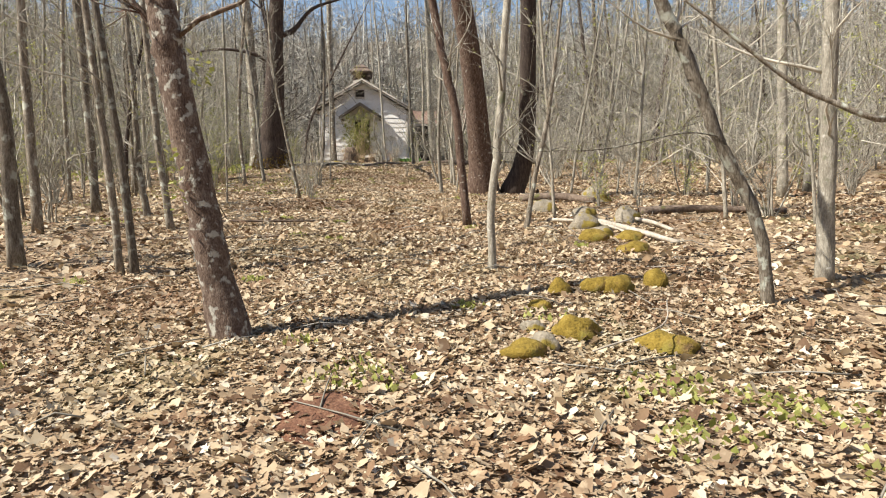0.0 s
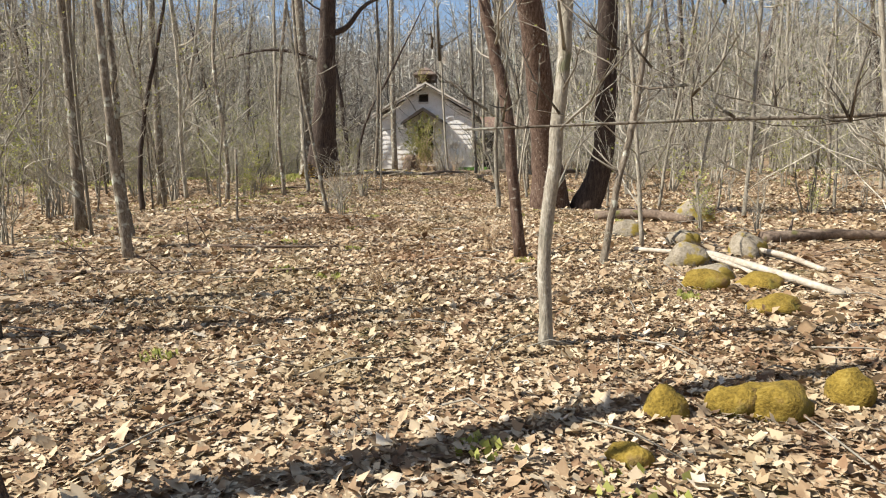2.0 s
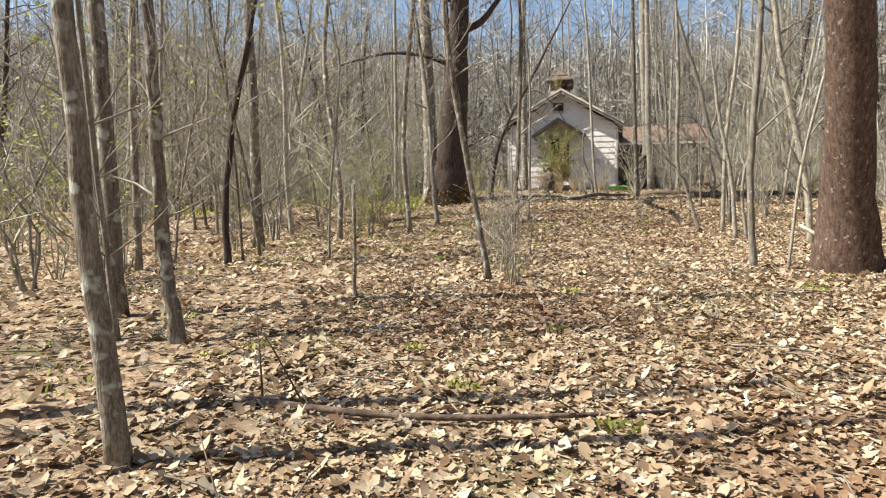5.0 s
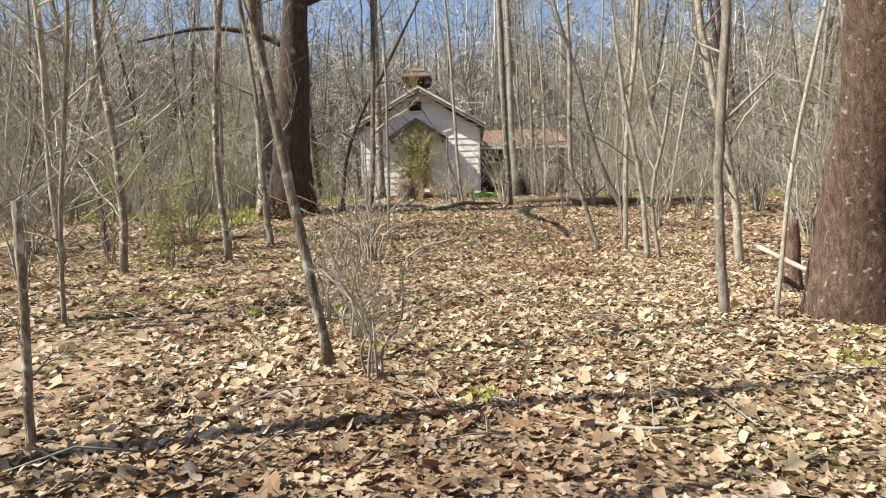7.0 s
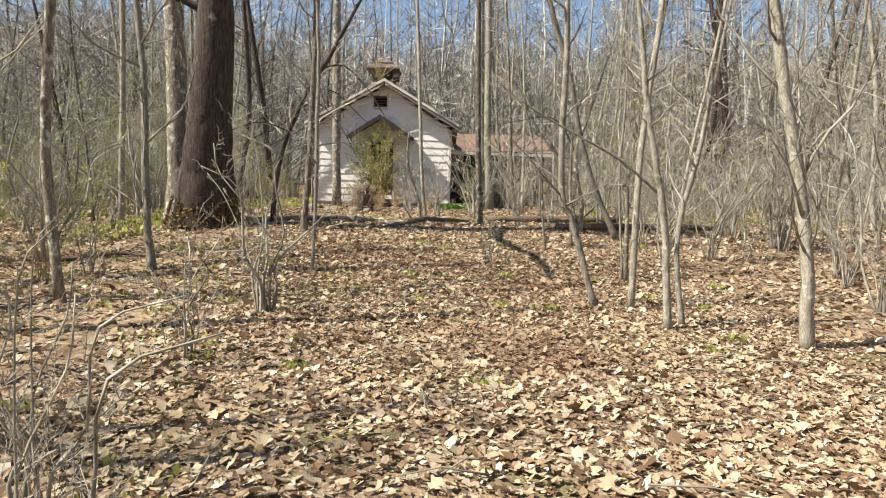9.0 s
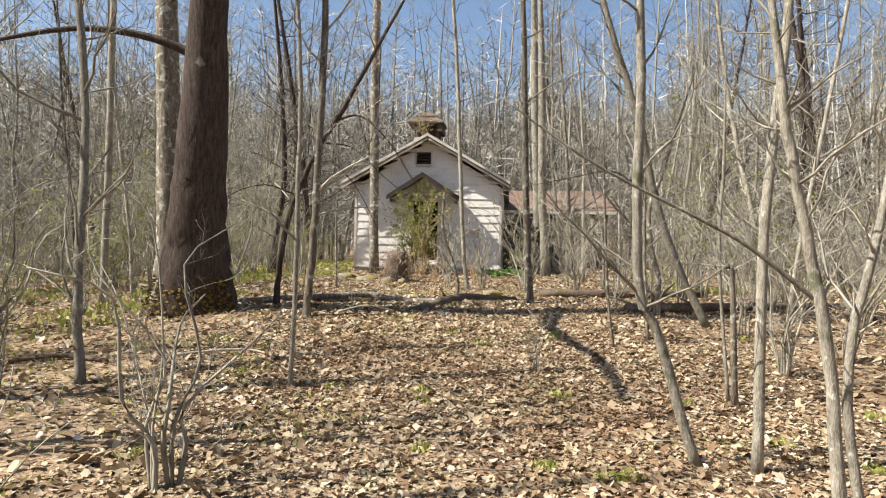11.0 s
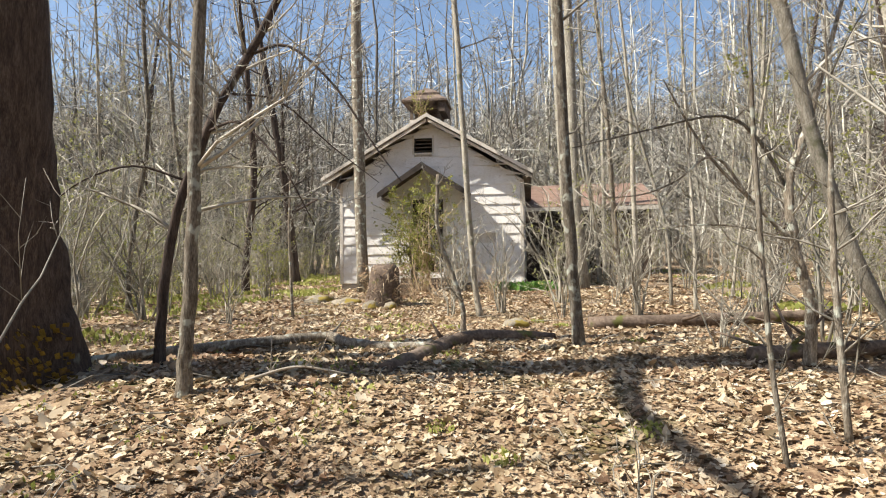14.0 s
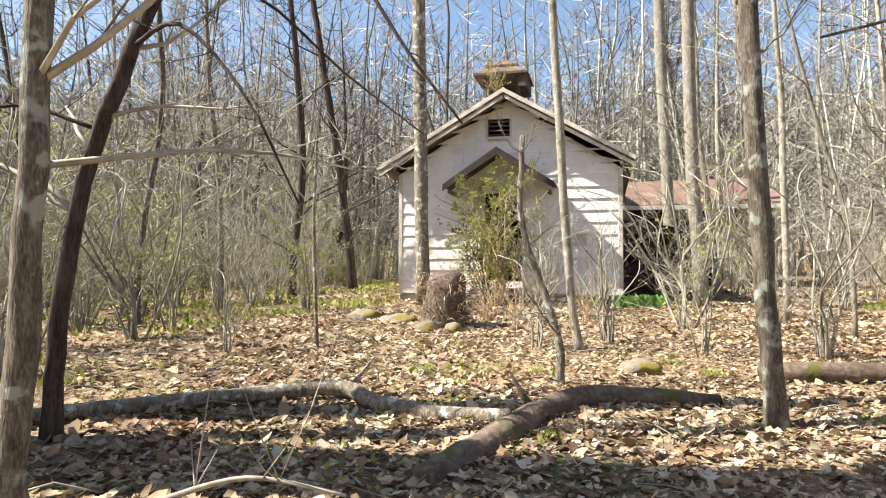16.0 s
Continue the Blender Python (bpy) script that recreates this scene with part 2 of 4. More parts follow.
def ground_z(x, y):
    z = float(np.interp(y, KNOT_Y, KNOT_Z))
    if x < -5:
        z -= 0.035 * (min(-5 - x, 40))
    d = math.hypot(x, y - 25)
    if d > 48:
        s = d - 48
        z += 0.29 * s * s / (s + 25) if d < 260 else 0.29 * 212 * 212 / 237
    return z + 0.05 * noise.noise((x * 0.5, y * 0.5, 0)) + 0.018 * noise.noise((x * 2.1, y * 2.1, 5))


def axis(lo, hi, fine, far):
    mid = list(np.arange(lo, hi, fine))
    out, step, p = [], fine, hi
    while p < far:
        out.append(p)
        step *= 1.13
        p += step
    low, step, p = [], fine, lo
    while p > -far:
        step *= 1.13
        p -= step
        low.append(p)
    return [float(a) for a in low[::-1] + mid + out + [far * 1.3]]


XS, YS = axis(-9, 8, 0.22, 900), axis(-2, 38, 0.22, 900)
verts = [(x, y, ground_z(x, y)) for y in YS for x in XS]
nx = len(XS)
faces = [(j * nx + i, j * nx + i + 1, (j + 1) * nx + i + 1, (j + 1) * nx + i) for j in range(len(YS) - 1) for i in range(nx - 1)]
ground = tagged(new("ground", mesh_of("ground", verts, faces, LITTER, True)), "woodland floor of brown leaf litter rising to a wooded hill", "ground", kind="structure")


# a bare patch of reddish earth beside the path
SOIL = (-.13, 2.5, .27, .32)
soil_bm = bmesh.new()
ring = []
for i in range(30):
    w, rag = 2 * math.pi * i / 30, 1 + .3 * noise.noise((math.cos(2 * math.pi * i / 30) * 2.1, math.sin(2 * math.pi * i / 30) * 2.1, 3))
    ring.append((SOIL[0] + math.cos(w) * SOIL[2] * rag, SOIL[1] + math.sin(w) * SOIL[3] * rag))
rows = [[soil_bm.verts.new((SOIL[0] + (x - SOIL[0]) * f, SOIL[1] + (y - SOIL[1]) * f, ground_z(SOIL[0] + (x - SOIL[0]) * f, SOIL[1] + (y - SOIL[1]) * f) + .022 * (1 - f * f) + .006 * random.random() - (.01 if f == 1 else 0))) for x, y in ring] for f in (.12, .4, .7, 1)]
soil_bm.faces.new(rows[0])
for low_ring, high_ring in zip(rows, rows[1:]):
    for i in range(30):
        soil_bm.faces.new((low_ring[i], high_ring[i], high_ring[(i + 1) % 30], low_ring[(i + 1) % 30]))
soil_me = bpy.data.meshes.new("bare_soil")
soil_bm.to_mesh(soil_me)
soil_bm.free()
soil_me.materials.append(EARTH)
tagged(new("bare_soil", soil_me), "patch of bare damp reddish-brown earth among leaves", "soil", kind="stuff")


# ---- trees ----
def grow(crown, spine, radii, rng, start, count, reach, twigs=6, leaves=None):
    """Bare branches and twigs off a spine of points."""
    k = len(spine)
    for b in range(count):
        f = start + (1 - start) * (b + rng.random()) / count
        i = min(k - 2, int(f * (k - 1)))
        p, d = spine[i], (spine[i + 1] - spine[i]).normalized()
        w = rng.uniform(0, 2 * math.pi)
        side = Vector((math.cos(w), math.sin(w), rng.uniform(-0.1, 0.5)))
        length = reach * (1.15 - 0.75 * f) * rng.uniform(0.5, 1.2)
        r = min(radii[i] * rng.uniform(0.25, 0.45), 0.006 + length * 0.0095)
        line = [p]
        way = (side + d * rng.uniform(0.2, 0.8)).normalized()
        for s in range(6):
            way = (way + Vector((rng.uniform(-.36, .36), rng.uniform(-.36, .36), rng.uniform(-.18, .32)))).normalized()
            line.append(line[-1] + way * length / 6)
        crown.add(line, [r, r * .85, r * .7, r * .56, r * .42, r * .3, r * .15], 4)
        for t in range(twigs):
            j = rng.randrange(1, 7)
            q = line[j] if j < 6 else line[5].lerp(line[6], rng.random())
            tw = (way + Vector((rng.uniform(-1, 1), rng.uniform(-1, 1), rng.uniform(-.5, .9)))).normalized()
            l2 = length * rng.uniform(0.15, 0.45)
            bend = q + tw * l2 * .5 + Vector((rng.uniform(-.05, .05), rng.uniform(-.05, .05), rng.uniform(-.02, .06))) * l2 * 2
            tip = bend + (tw + Vector((0, 0, .3))).normalized() * l2 * .5
            rt = max(0.0025, r * .32)
            crown.add([q, bend, tip], [rt, rt * .7, rt * .35], 3)
            for _ in range(4):
                u = q.lerp(bend, rng.uniform(.3, 1)) if rng.random() < .5 else bend.lerp(tip, rng.random())
                v = (tw * .6 + Vector((rng.uniform(-1, 1), rng.uniform(-1, 1), rng.uniform(-.6, 1)))) * l2 * rng.uniform(.12, .3)
                crown.sliver(u, u + v, rt * 1.3)
                w2 = u + v * .8
                crown.sliver(w2, w2 + (v + Vector((rng.uniform(-1, 1), rng.uniform(-1, 1), rng.uniform(-.3, 1))) * l2 * .15) * .8, rt)
            if leaves is not None:
                for _ in range(2):
                    leaves.leaf(q.lerp(tip, rng.random()), (rng.uniform(-1, 1), rng.uniform(-1, 1), rng.uniform(-.2, 1)), rng.uniform(.02, .05))


def make_tree(label, x, y, ups, r0, r1, height, bark, seed, branches=12, start=0.35, reach=1.6, limbs=(), flare=0.25, name="tree", twigs=6, group="trees of the wood", sides=8, moss=False, buds=False):
    """A bare tree: its trunk runs through the offsets ups, then up to its height. limbs: (points from the base, radius)."""
    rng = random.Random(seed)
    ob = thing(name, label, "tree", group, at=(x, y, ground_z(x, y)))
    pts = [Vector((0, 0, -0.1)), *[Vector(u) for u in ups]]
    last = pts[-1]
    lean = pts[-1] - pts[-2] if len(pts) > 1 else Vector((0, 0, 1))
    lean = lean.normalized()
    while last.z < height - 0.4:
        lean = (lean + Vector((rng.uniform(-.07, .07), rng.uniform(-.07, .07), 0.12))).normalized()
        last = last + lean * min(2.0, height - last.z)
        pts.append(last)
    line = curve(pts, 5)
    seen = ups[-1][2]
    radii = []
    for p in line:
        z = max(p.z, 0)
        r = r0 + (r1 - r0) * min(1, z / seen) if z < seen else r1 * max(0.12, 1 - (z - seen) / max(0.5, height - seen))
        radii.append(r * (1 + flare * max(0, 1 - z / (r0 * 6)) ** 2))
    wob = [p + Vector((rng.uniform(-1, 1), rng.uniform(-1, 1), 0)) * min(.01, r0 * 0.16) for p in line]
    trunk = Tubes()
    trunk.add(wob, radii, sides, 0.07, rng)
    part_mesh("trunk", trunk.mesh("trunk", bark), ob)
    crown = Tubes()
    shoots = Tubes() if buds else None
    grow(crown, wob, radii, rng, start, branches, reach, twigs, shoots)
    if buds:
        part_mesh("foliage", shoots.mesh("foliage", GREEN, False), ob, "tiny pale green opening buds")
    part_mesh("crown", crown.mesh("crown", TWIG if r0 < 0.1 else bark), ob, "bare spring branches and twigs")
    for line, r in limbs:
        limb = Tubes()
        c = curve(line, 4)
        rad = [r * (1 - 0.75 * i / len(c)) for i in range(len(c))]
        limb.add(c, rad, 6, 0.06, rng)
        grow(limb, c, rad, rng, 0.15, 9, 0.55, 4)
        part_mesh("limb", limb.mesh("limb", bark), ob, "long arching limb")
    if moss:
        m = Tubes()
        for _ in range(420):
            w, z = rng.uniform(math.pi * 1.05, math.pi * 1.95), rng.random() ** 1.6 * 0.55
            rr = (r0 * 1.28) * (1 + 0.5 * max(0, .5 - z))
            m.leaf((math.cos(w) * rr, math.sin(w) * rr, z), (math.cos(w) * .6, math.sin(w) * .6, rng.uniform(-.4, .8)), rng.uniform(.05, .1))
        tagged(part_mesh("moss", m.mesh("moss", MOSS), ob, "yellow-green moss on the root flare"), kind="stuff")
    return ob


# the first stretch of the path
leaning = make_tree("leaning tree with grey lichen-patched scaly bark", -.98, 3.82, ((-.14, .03, .6), (-.24, .07, 1.18), (-.38, .11, 1.85), (-.45, .14, 2.29)), .118, .1, 9, BARK_LICHEN, 1, 16, .4, 2.2, sides=14, flare=.3)
sprig = Tubes()
for i in range(60):
    cx, cz = ((-.06, 1.8), (-.34, 1.25), (-.3, 1.0))[i % 3]
    sprig.leaf((cx + random.uniform(-.07, .07), -.14 + random.uniform(-.06, .04), cz + random.uniform(-.1, .1)), (random.uniform(-1, 1), random.uniform(-1, 1), random.uniform(-.3, 1)), random.uniform(.03, .06))
part_mesh("foliage", sprig.mesh("foliage", GREEN, False), leaning, "bright green sprouting leaves on the bark")
make_tree("slim upright tree with grey bark", -4.0, 6.21, ((-.02, 0, 1.62), (-.1, 0, 3)), .078, .06, 9, BARK, 2)
make_tree("slim upright tree with grey bark", -5.23, 8.63, ((-.02, 0, 2.04), (-.01, 0, 3.18)), .072, .055, 10, BARK, 3)
make_tree("dark upright tree with furrowed bark", -5.8, 11.37, ((-.07, 0, 2.28), (-.13, 0, 3.75)), .085, .07, 13, BARK, 4)
make_tree("thin sapling of a leaning pair", -2.71, 5.81, ((-.08, 0, 1.34), (-.19, 0, 2.67)), .042, .034, 7, BARK, 5, 10)
make_tree("thin sapling of a leaning pair", -2.56, 5.81, ((-.1, 0, 1.34), (-.24, 0, 2.67)), .045, .034, 7, BARK, 6, 10)
make_tree("slim tree leaning a little", -3.31, 8.56, ((-.12, 0, 1.26), (-.24, 0, 3.16)), .056, .04, 8, BARK, 8)
make_tree("stout reddish-barked tree leaning over the path", 1.56, 14.9, ((-.1, -.28, .9), (-.3, -.85, 2.5), (-.68, -1.55, 4.5)), .27, .205, 15, BARK_RED, 9, 18, .4, 3, sides=16, flare=.5)
make_tree("crooked vine-wrapped sapling beside the stout tree", .91, 9.0, ((-.19, 0, 1.65), (-.32, 0, 2.21), (-.52, 0, 3.24)), .062, .06, 7, BARK_RED, 10, 14, .3, 1.2)
make_tree("dark curved tree beside the reddish tree", 2.21, 14.86, ((.3, -.2, 1.0), (.3, -.4, 1.91), (.21, -.9, 4.46)), .205, .165, 14, BARK_DARK, 11, 16, .4, 2.6, sides=14, flare=.5)
make_tree("pale slender sapling rising from the leaves", 1.03, 6.02, ((-.02, 0, .6), (.04, 0, 1.33), (.12, 0, 2.71)), .043, .038, 7, BARK_PALE, 12, 12, .3, 1.1)
make_tree("thin crooked sapling beside mossy stones", 1.73, 8.73, ((.1, 0, .6), (.26, 0, 1.41), (.33, 0, 1.88)), .038, .033, 4.5, BARK, 13, 12, .3, .9)
make_tree("bent tree with a sweeping limb over mossy stones", 3.19, 4.57, ((-.15, 0, .67), (-.53, 0, 1.4), (-.83, .01, 2.09), (-1.02, .01, 2.44)), .051, .054, 6.5, BARK, 14, 14, .35, 1.3,
          limbs=((((.9, .1, 1.78), (.43, -.6, 1.45), (.04, -.56, 1.58), (-.24, -.54, 1.72), (-.71, -.5, 2.08), (-1.03, -.47, 2.32)), .03), (((-.5, 0, 1.36), (-1.1, -.9, 1.34), (-1.8, -1.66, 1.215), (-2.15, -1.7, 1.2), (-2.46, -1.7, 1.19)), .0055)))
make_tree("pale smooth-barked tree with thin branches", 4.16, 5.47, ((-.05, 0, 1.07), (-.1, 0, 2.6)), .081, .068, 9, BARK_PALE, 15, 16, .2, 1.6)
make_tree("pale tall bare tree", 8.09, 13.74, ((-.15, 0, 2.45), (-.26, 0, 4.22)), .113, .1, 13, BARK_PALE, 16)
make_tree("pale tall bare tree", 9.3, 14.9, ((.1, 0, 2.45), (.3, 0, 4.22)), .12, .1, 13, BARK_PALE, 17)
# the middle of the path
make_tree("bare sapling with a curved foot", -4.52, 10.6, ((-.07, -.02, .4), (-.11, -.02, .85), (-.12, -.03, 1.62), (-.14, -.03, 2.55)), .06, .046, 8, BARK, 18, 14, .3, 1.2)
make_tree("thin grey bare sapling", -7.69, 13.9, ((.02, .01, 2.29), (.07, .02, 3.69)), .052, .044, 9, BARK, 19)
make_tree("straight grey bare tree", -7.73, 17.17, ((-.02, -.01, 2.59), (-.04, -.01, 4.52)), .105, .08, 12, BARK, 20)
make_tree("thin bare leaning sapling", -6.8, 14.74, ((.0, .0, 1.0), (.18, .04, 2.29), (.41, .1, 3.27)), .052, .039, 7, BARK_DARK, 21)
make_tree("short broken-topped bare stem", -3.71, 12.31, ((.01, 0, .6), (.01, 0, 1.17)), .021, .02, 1.3, BARK, 22, 5, .3, .4)
make_tree("thin crooked bare sapling", -5.39, 19.36, ((-.12, -.03, 2.04), (.1, .02, 4.79)), .055, .046, 9, BARK, 23)
make_tree("dark thin sapling leaning over dry brush", -2.53, 13.64, ((-.28, -.07, 1.42), (-.43, -.11, 2.36), (-.51, -.13, 3.1)), .037, .03, 6, BARK, 24, 14, .35, 1.3)
make_tree("pale thin sapling with peeling bark", .57, 14.98, ((-.08, -.02, .8), (-.08, -.02, 1.61), (-.02, -.01, 3.24)), .044, .037, 8, BARK_PALE, 25, 12, .3, 1.2)
make_tree("whip-thin pale bare sapling", .9, 14.8, ((.12, .03, 1.27), (.38, .1, 2.51)), .02, .017, 4, BARK_PALE, 26, 9, .3, .8)
make_tree("thin pale bare sapling", .9, 20.1, ((.02, 0, 1.83), (.18, .05, 3.56)), .042, .035, 7, BARK_PALE, 28)
make_tree("leaning broken stump of grey wood", 1.75, 16.3, ((.0, 0, .4), (-.02, -.01, .75)), .09, .06, .9, BARK_RED, 29, 2, .8, .3)
# the last stretch
make_tree("massive old tree with dark furrowed bark and mossy roots", -6.03, 25.3, ((.02, -.1, .7), (.1, -.22, 1.6), (.22, -.36, 2.6), (.42, -.66, 4.75)), .47, .285, 17, BARK_DARK, 30, 20, .45, 4,
          limbs=((((0, 0, 4.1), (-.8, -.2, 4.4), (-1.9, -.5, 4.45), (-3.2, -.9, 4.1)), .085), (((.45, -.6, 4.9), (1.1, -.6, 5.15), (1.8, -.6, 5.9), (2.9, -.5, 6.3)), .12), (((.45, -.7, 6.5), (.1, -.8, 6.9), (-.3, -1.7, 7.0), (-.6, -2.8, 7.2), (-.55, -4.4, 7.5), (-1.0, -5.9, 7.9)), .17), (((.45, -.7, 6.3), (.5, -1.4, 7.5), (.4, -1.8, 9), (.3, -2.0, 11), (.5, -2.1, 12.5)), .24)), sides=22, flare=.42, moss=True, name="old_tree")
make_tree("second grey mossy stem standing against the old tree", -6.8, 25.85, ((.0, 0, 1.0), (-.04, -.05, 2.6), (-.1, -.1, 4.75)), .23, .185, 14, BARK, 63, 16, .4, 3, sides=14, flare=.5)
make_tree("slender straight sapling in the wood", -3.2, 21.75, ((.03, 0, 1.1), (.03, 0, 2.19), (.02, 0, 3.39)), .027, .026, 6, BARK_PALE, 31, 14, .2, 1.2)
make_tree("grey tree forking above the fallen log", -4.03, 24.8, ((.06, 0, .6), (.13, .01, 1.91), (.19, .02, 4.38)), .062, .054, 9, BARK, 32, 26, .3, 2.2, twigs=9)
make_tree("dark leaning tree with down-swept branches", -4.9, 25.9, ((.05, 0, .7), (.2, .02, 1.57), (.6, .06, 2.58), (1.07, .11, 3.4)), .055, .045, 7.5, BARK_DARK, 33, 26, .25, 2.2, twigs=9,
          limbs=((((.95, .1, 3.2), (1.4, .05, 3.25), (1.9, .0, 2.8), (2.3, -.05, 2.2), (2.6, -.1, 1.8)), .02), (((.5, .05, 2.4), (.95, -.1, 2.45), (1.4, -.15, 2.0), (1.75, -.2, 1.4)), .017), (((.3, .03, 1.9), (-.2, -.1, 2.05), (-.7, -.2, 1.9), (-1.1, -.25, 1.6)), .016), (((.7, .06, 2.8), (1.2, .3, 2.75), (1.7, .5, 2.3), (2.2, .6, 1.9)), .015)))
make_tree("grey tree with pale patches beside the log", -.54, 27.1, ((-.06, 0, .7), (-.13, -.01, 1.9), (-.24, -.02, 4.85)), .066, .056, 10, BARK, 34, 14)
make_tree("straight tree standing before the white house", -5.18, 35.35, ((-.11, -.01, 4.3), (-.12, -.01, 8.4)), .15, .125, 13, BARK, 35, 12, .5, 1.6)
make_tree("thin pale tree before the doorway", -1.86, 30.0, ((-.15, -.02, 1.05), (-.37, -.04, 4.94), (-.46, -.05, 6.06)), .05, .042, 9, BARK_PALE, 36, 14, .35, 1.2)
make_tree("pale tree leaning far over", 2.08, 25.26, ((-.72, -.07, 1.45), (-1.14, -.12, 3.11), (-1.48, -.15, 4.12)), .064, .056, 8, BARK_PALE, 38, 16, .3, 1.5)
make_tree("whip-thin pale bare sapling", 1.28, 21.91, ((-.13, -.01, 1.5), (-.1, -.01, 2.44)), .019, .016, 4, BARK_PALE, 39, 9)
make_tree("slim grey bare tree", -7.97, 25.79, ((.04, 0, 2.54), (.04, 0, 4.94)), .063, .055, 11, BARK_PALE, 40)
make_tree("short twiggy bare sapling", .95, 24.14, ((-.08, -.01, .97), (-.09, -.01, 1.65)), .026, .02, 3, BARK, 41, 16, .15, 1.2)
make_tree("short twiggy bare sapling", .44, 23.78, ((-.1, -.01, .71), (-.18, -.02, 2.13)), .019, .015, 3.4, BARK, 42, 14, .2, 1.0)
make_tree("leaning sapling with a bowed foot", .52, 20.2, ((-.33, -.04, .95), (-.5, -.06, 1.45), (-.52, -.06, 3.4)), .04, .034, 7, BARK_PALE, 43, 14, .3, 1.3)
make_tree("pale stem with a long arching limb", .99, 19.04, ((-.12, -.01, 1.12), (-.35, -.04, 2.2), (-.41, -.05, 2.6)), .042, .03, 4.2, BARK_PALE, 44, 12, .3, 1.2,
          limbs=((((-.12, 0, 1.33), (-.55, -.05, 1.66), (-.82, -.08, 1.81), (-1.3, -.14, 2.04), (-1.63, -.18, 2.23), (-2.0, -.23, 2.49)), .016),))
make_tree("pale crooked stem of a clump", 1.22, 19.27, ((-.12, -.01, .95), (.07, .01, 1.9)), .032, .026, 5, BARK_PALE, 45, 12, .3, 1.2)
make_tree("short snapped bare sapling", 1.29, 21.77, ((-.05, -.01, 1.22), (-.11, -.01, 1.38)), .036, .026, 1.6, BARK, 46, 7, .5, .7)
make_tree("straight mossy-footed tree beside the house", .23, 36.0, ((-.2, -.05, 2.67), (-.28, -.07, 5.99)), .14, .115, 13, BARK_PALE, 47, 14)
make_tree("pale tall tree behind the house", .28, 42.2, ((-.25, -.06, 4.72), (-.42, -.1, 9.5)), .17, .15, 15, BARK_PALE, 48, 14)
make_tree("pale thin bare tree", 1.13, 33.64, ((-.06, -.02, 2.36), (-.09, -.02, 3.68)), .058, .046, 9, BARK_PALE, 49)
make_tree("thin curved bare sapling", 1.42, 31.71, ((-.09, -.02, 1.41), (-.48, -.12, 2.82)), .034, .027, 6, BARK_PALE, 50)
make_tree("crooked snapped sapling before the doorway", -1.97, 28.11, ((-.02, -.01, .42), (-.3, -.07, 1.32), (-.3, -.07, 2.08)), .036, .022, 2.3, BARK, 51, 12, .3, .8)
make_tree("thin upright bare grey stem", -4.82, 29.53, ((-.04, -.01, 1.2), (-.04, 0, 1.9)), .026, .018, 3, BARK, 52, 9, .35, .9)

make_tree("crooked dark tree with wide arching pale limbs", 1.44, 26.03, ((0.03, -0.01, 0.57), (-0.11, -0.04, 1.15), (-0.15, -0.05, 1.73), (0.03, -0.04, 2.27)), .055, .04, 4.2, BARK, 53, 14, .3, 1.4,
          limbs=((((-0.11, -0.04, 1.15), (-0.46, -0.09, 1.51), (-0.85, -0.15, 1.93), (-1.07, -0.19, 2.27), (-1.29, -0.23, 2.67)), 0.022), (((-0.15, -0.05, 1.60), (-0.41, -0.09, 2.09), (-0.76, -0.15, 2.33), (-1.47, -0.24, 2.20), (-2.13, -0.33, 2.05)), 0.02), (((-0.50, -0.10, 1.55), (-0.83, -0.15, 1.96), (-1.16, -0.19, 1.75), (-1.47, -0.23, 1.62), (-1.87, -0.29, 1.58)), 0.015), (((-0.11, -0.04, 1.15), (-0.50, -0.09, 1.29), (-1.03, -0.17, 1.33), (-1.56, -0.24, 1.24)), 0.014)))
# slim trees of the wood, shared shapes
KINDS = []
for i, (h, r, bark) in enumerate(((10, .05, BARK), (13, .085, BARK), (8, .035, BARK_PALE), (12, .065, BARK_PALE), (15, .13, BARK_DARK), (9, .04, BARK), (14, .10, BARK_PALE), (6, .024, BARK_PALE), (7, .028, BARK), (11, .055, BARK_PALE))):
    rr = random.Random(100 + i)
    lx = rr.uniform(-.7, .7)
    KINDS.append(make_tree("tall slim bare woodland tree", 0, 0, ((lx * .3, .05, 1.2), (lx, rr.uniform(-.3, .3), 3.2), (lx * 1.3 + rr.uniform(-.2, .2), .1, 5 if h > 7 else 4)), r, r * .75, h, bark, 200 + i, 40, .1, 2.3, twigs=6, sides=6, buds=h < 12))
rng = random.Random(5)
spots = []


def free(x, y):
    if -5.0 - max(0, 12 - y) * .02 < x < 2.0 and y < 29.5:
        return False
    if -3.2 < x < 4.6 and y < 9:
        return False
    if -9 < x < -.9 and 31 < y < 47:
        return False
    if -1.6 < x < 3.4 and 41.5 < y < 48:
        return False
    if -6.9 < x < -1.0 and 26 < y < 37:
        return False
    if math.hypot(x + 6.1, y - 25.4) < 1.6 or y < 1.5:
        return False
    return all((x - a) ** 2 + (y - b) ** 2 > .55 for a, b in spots)


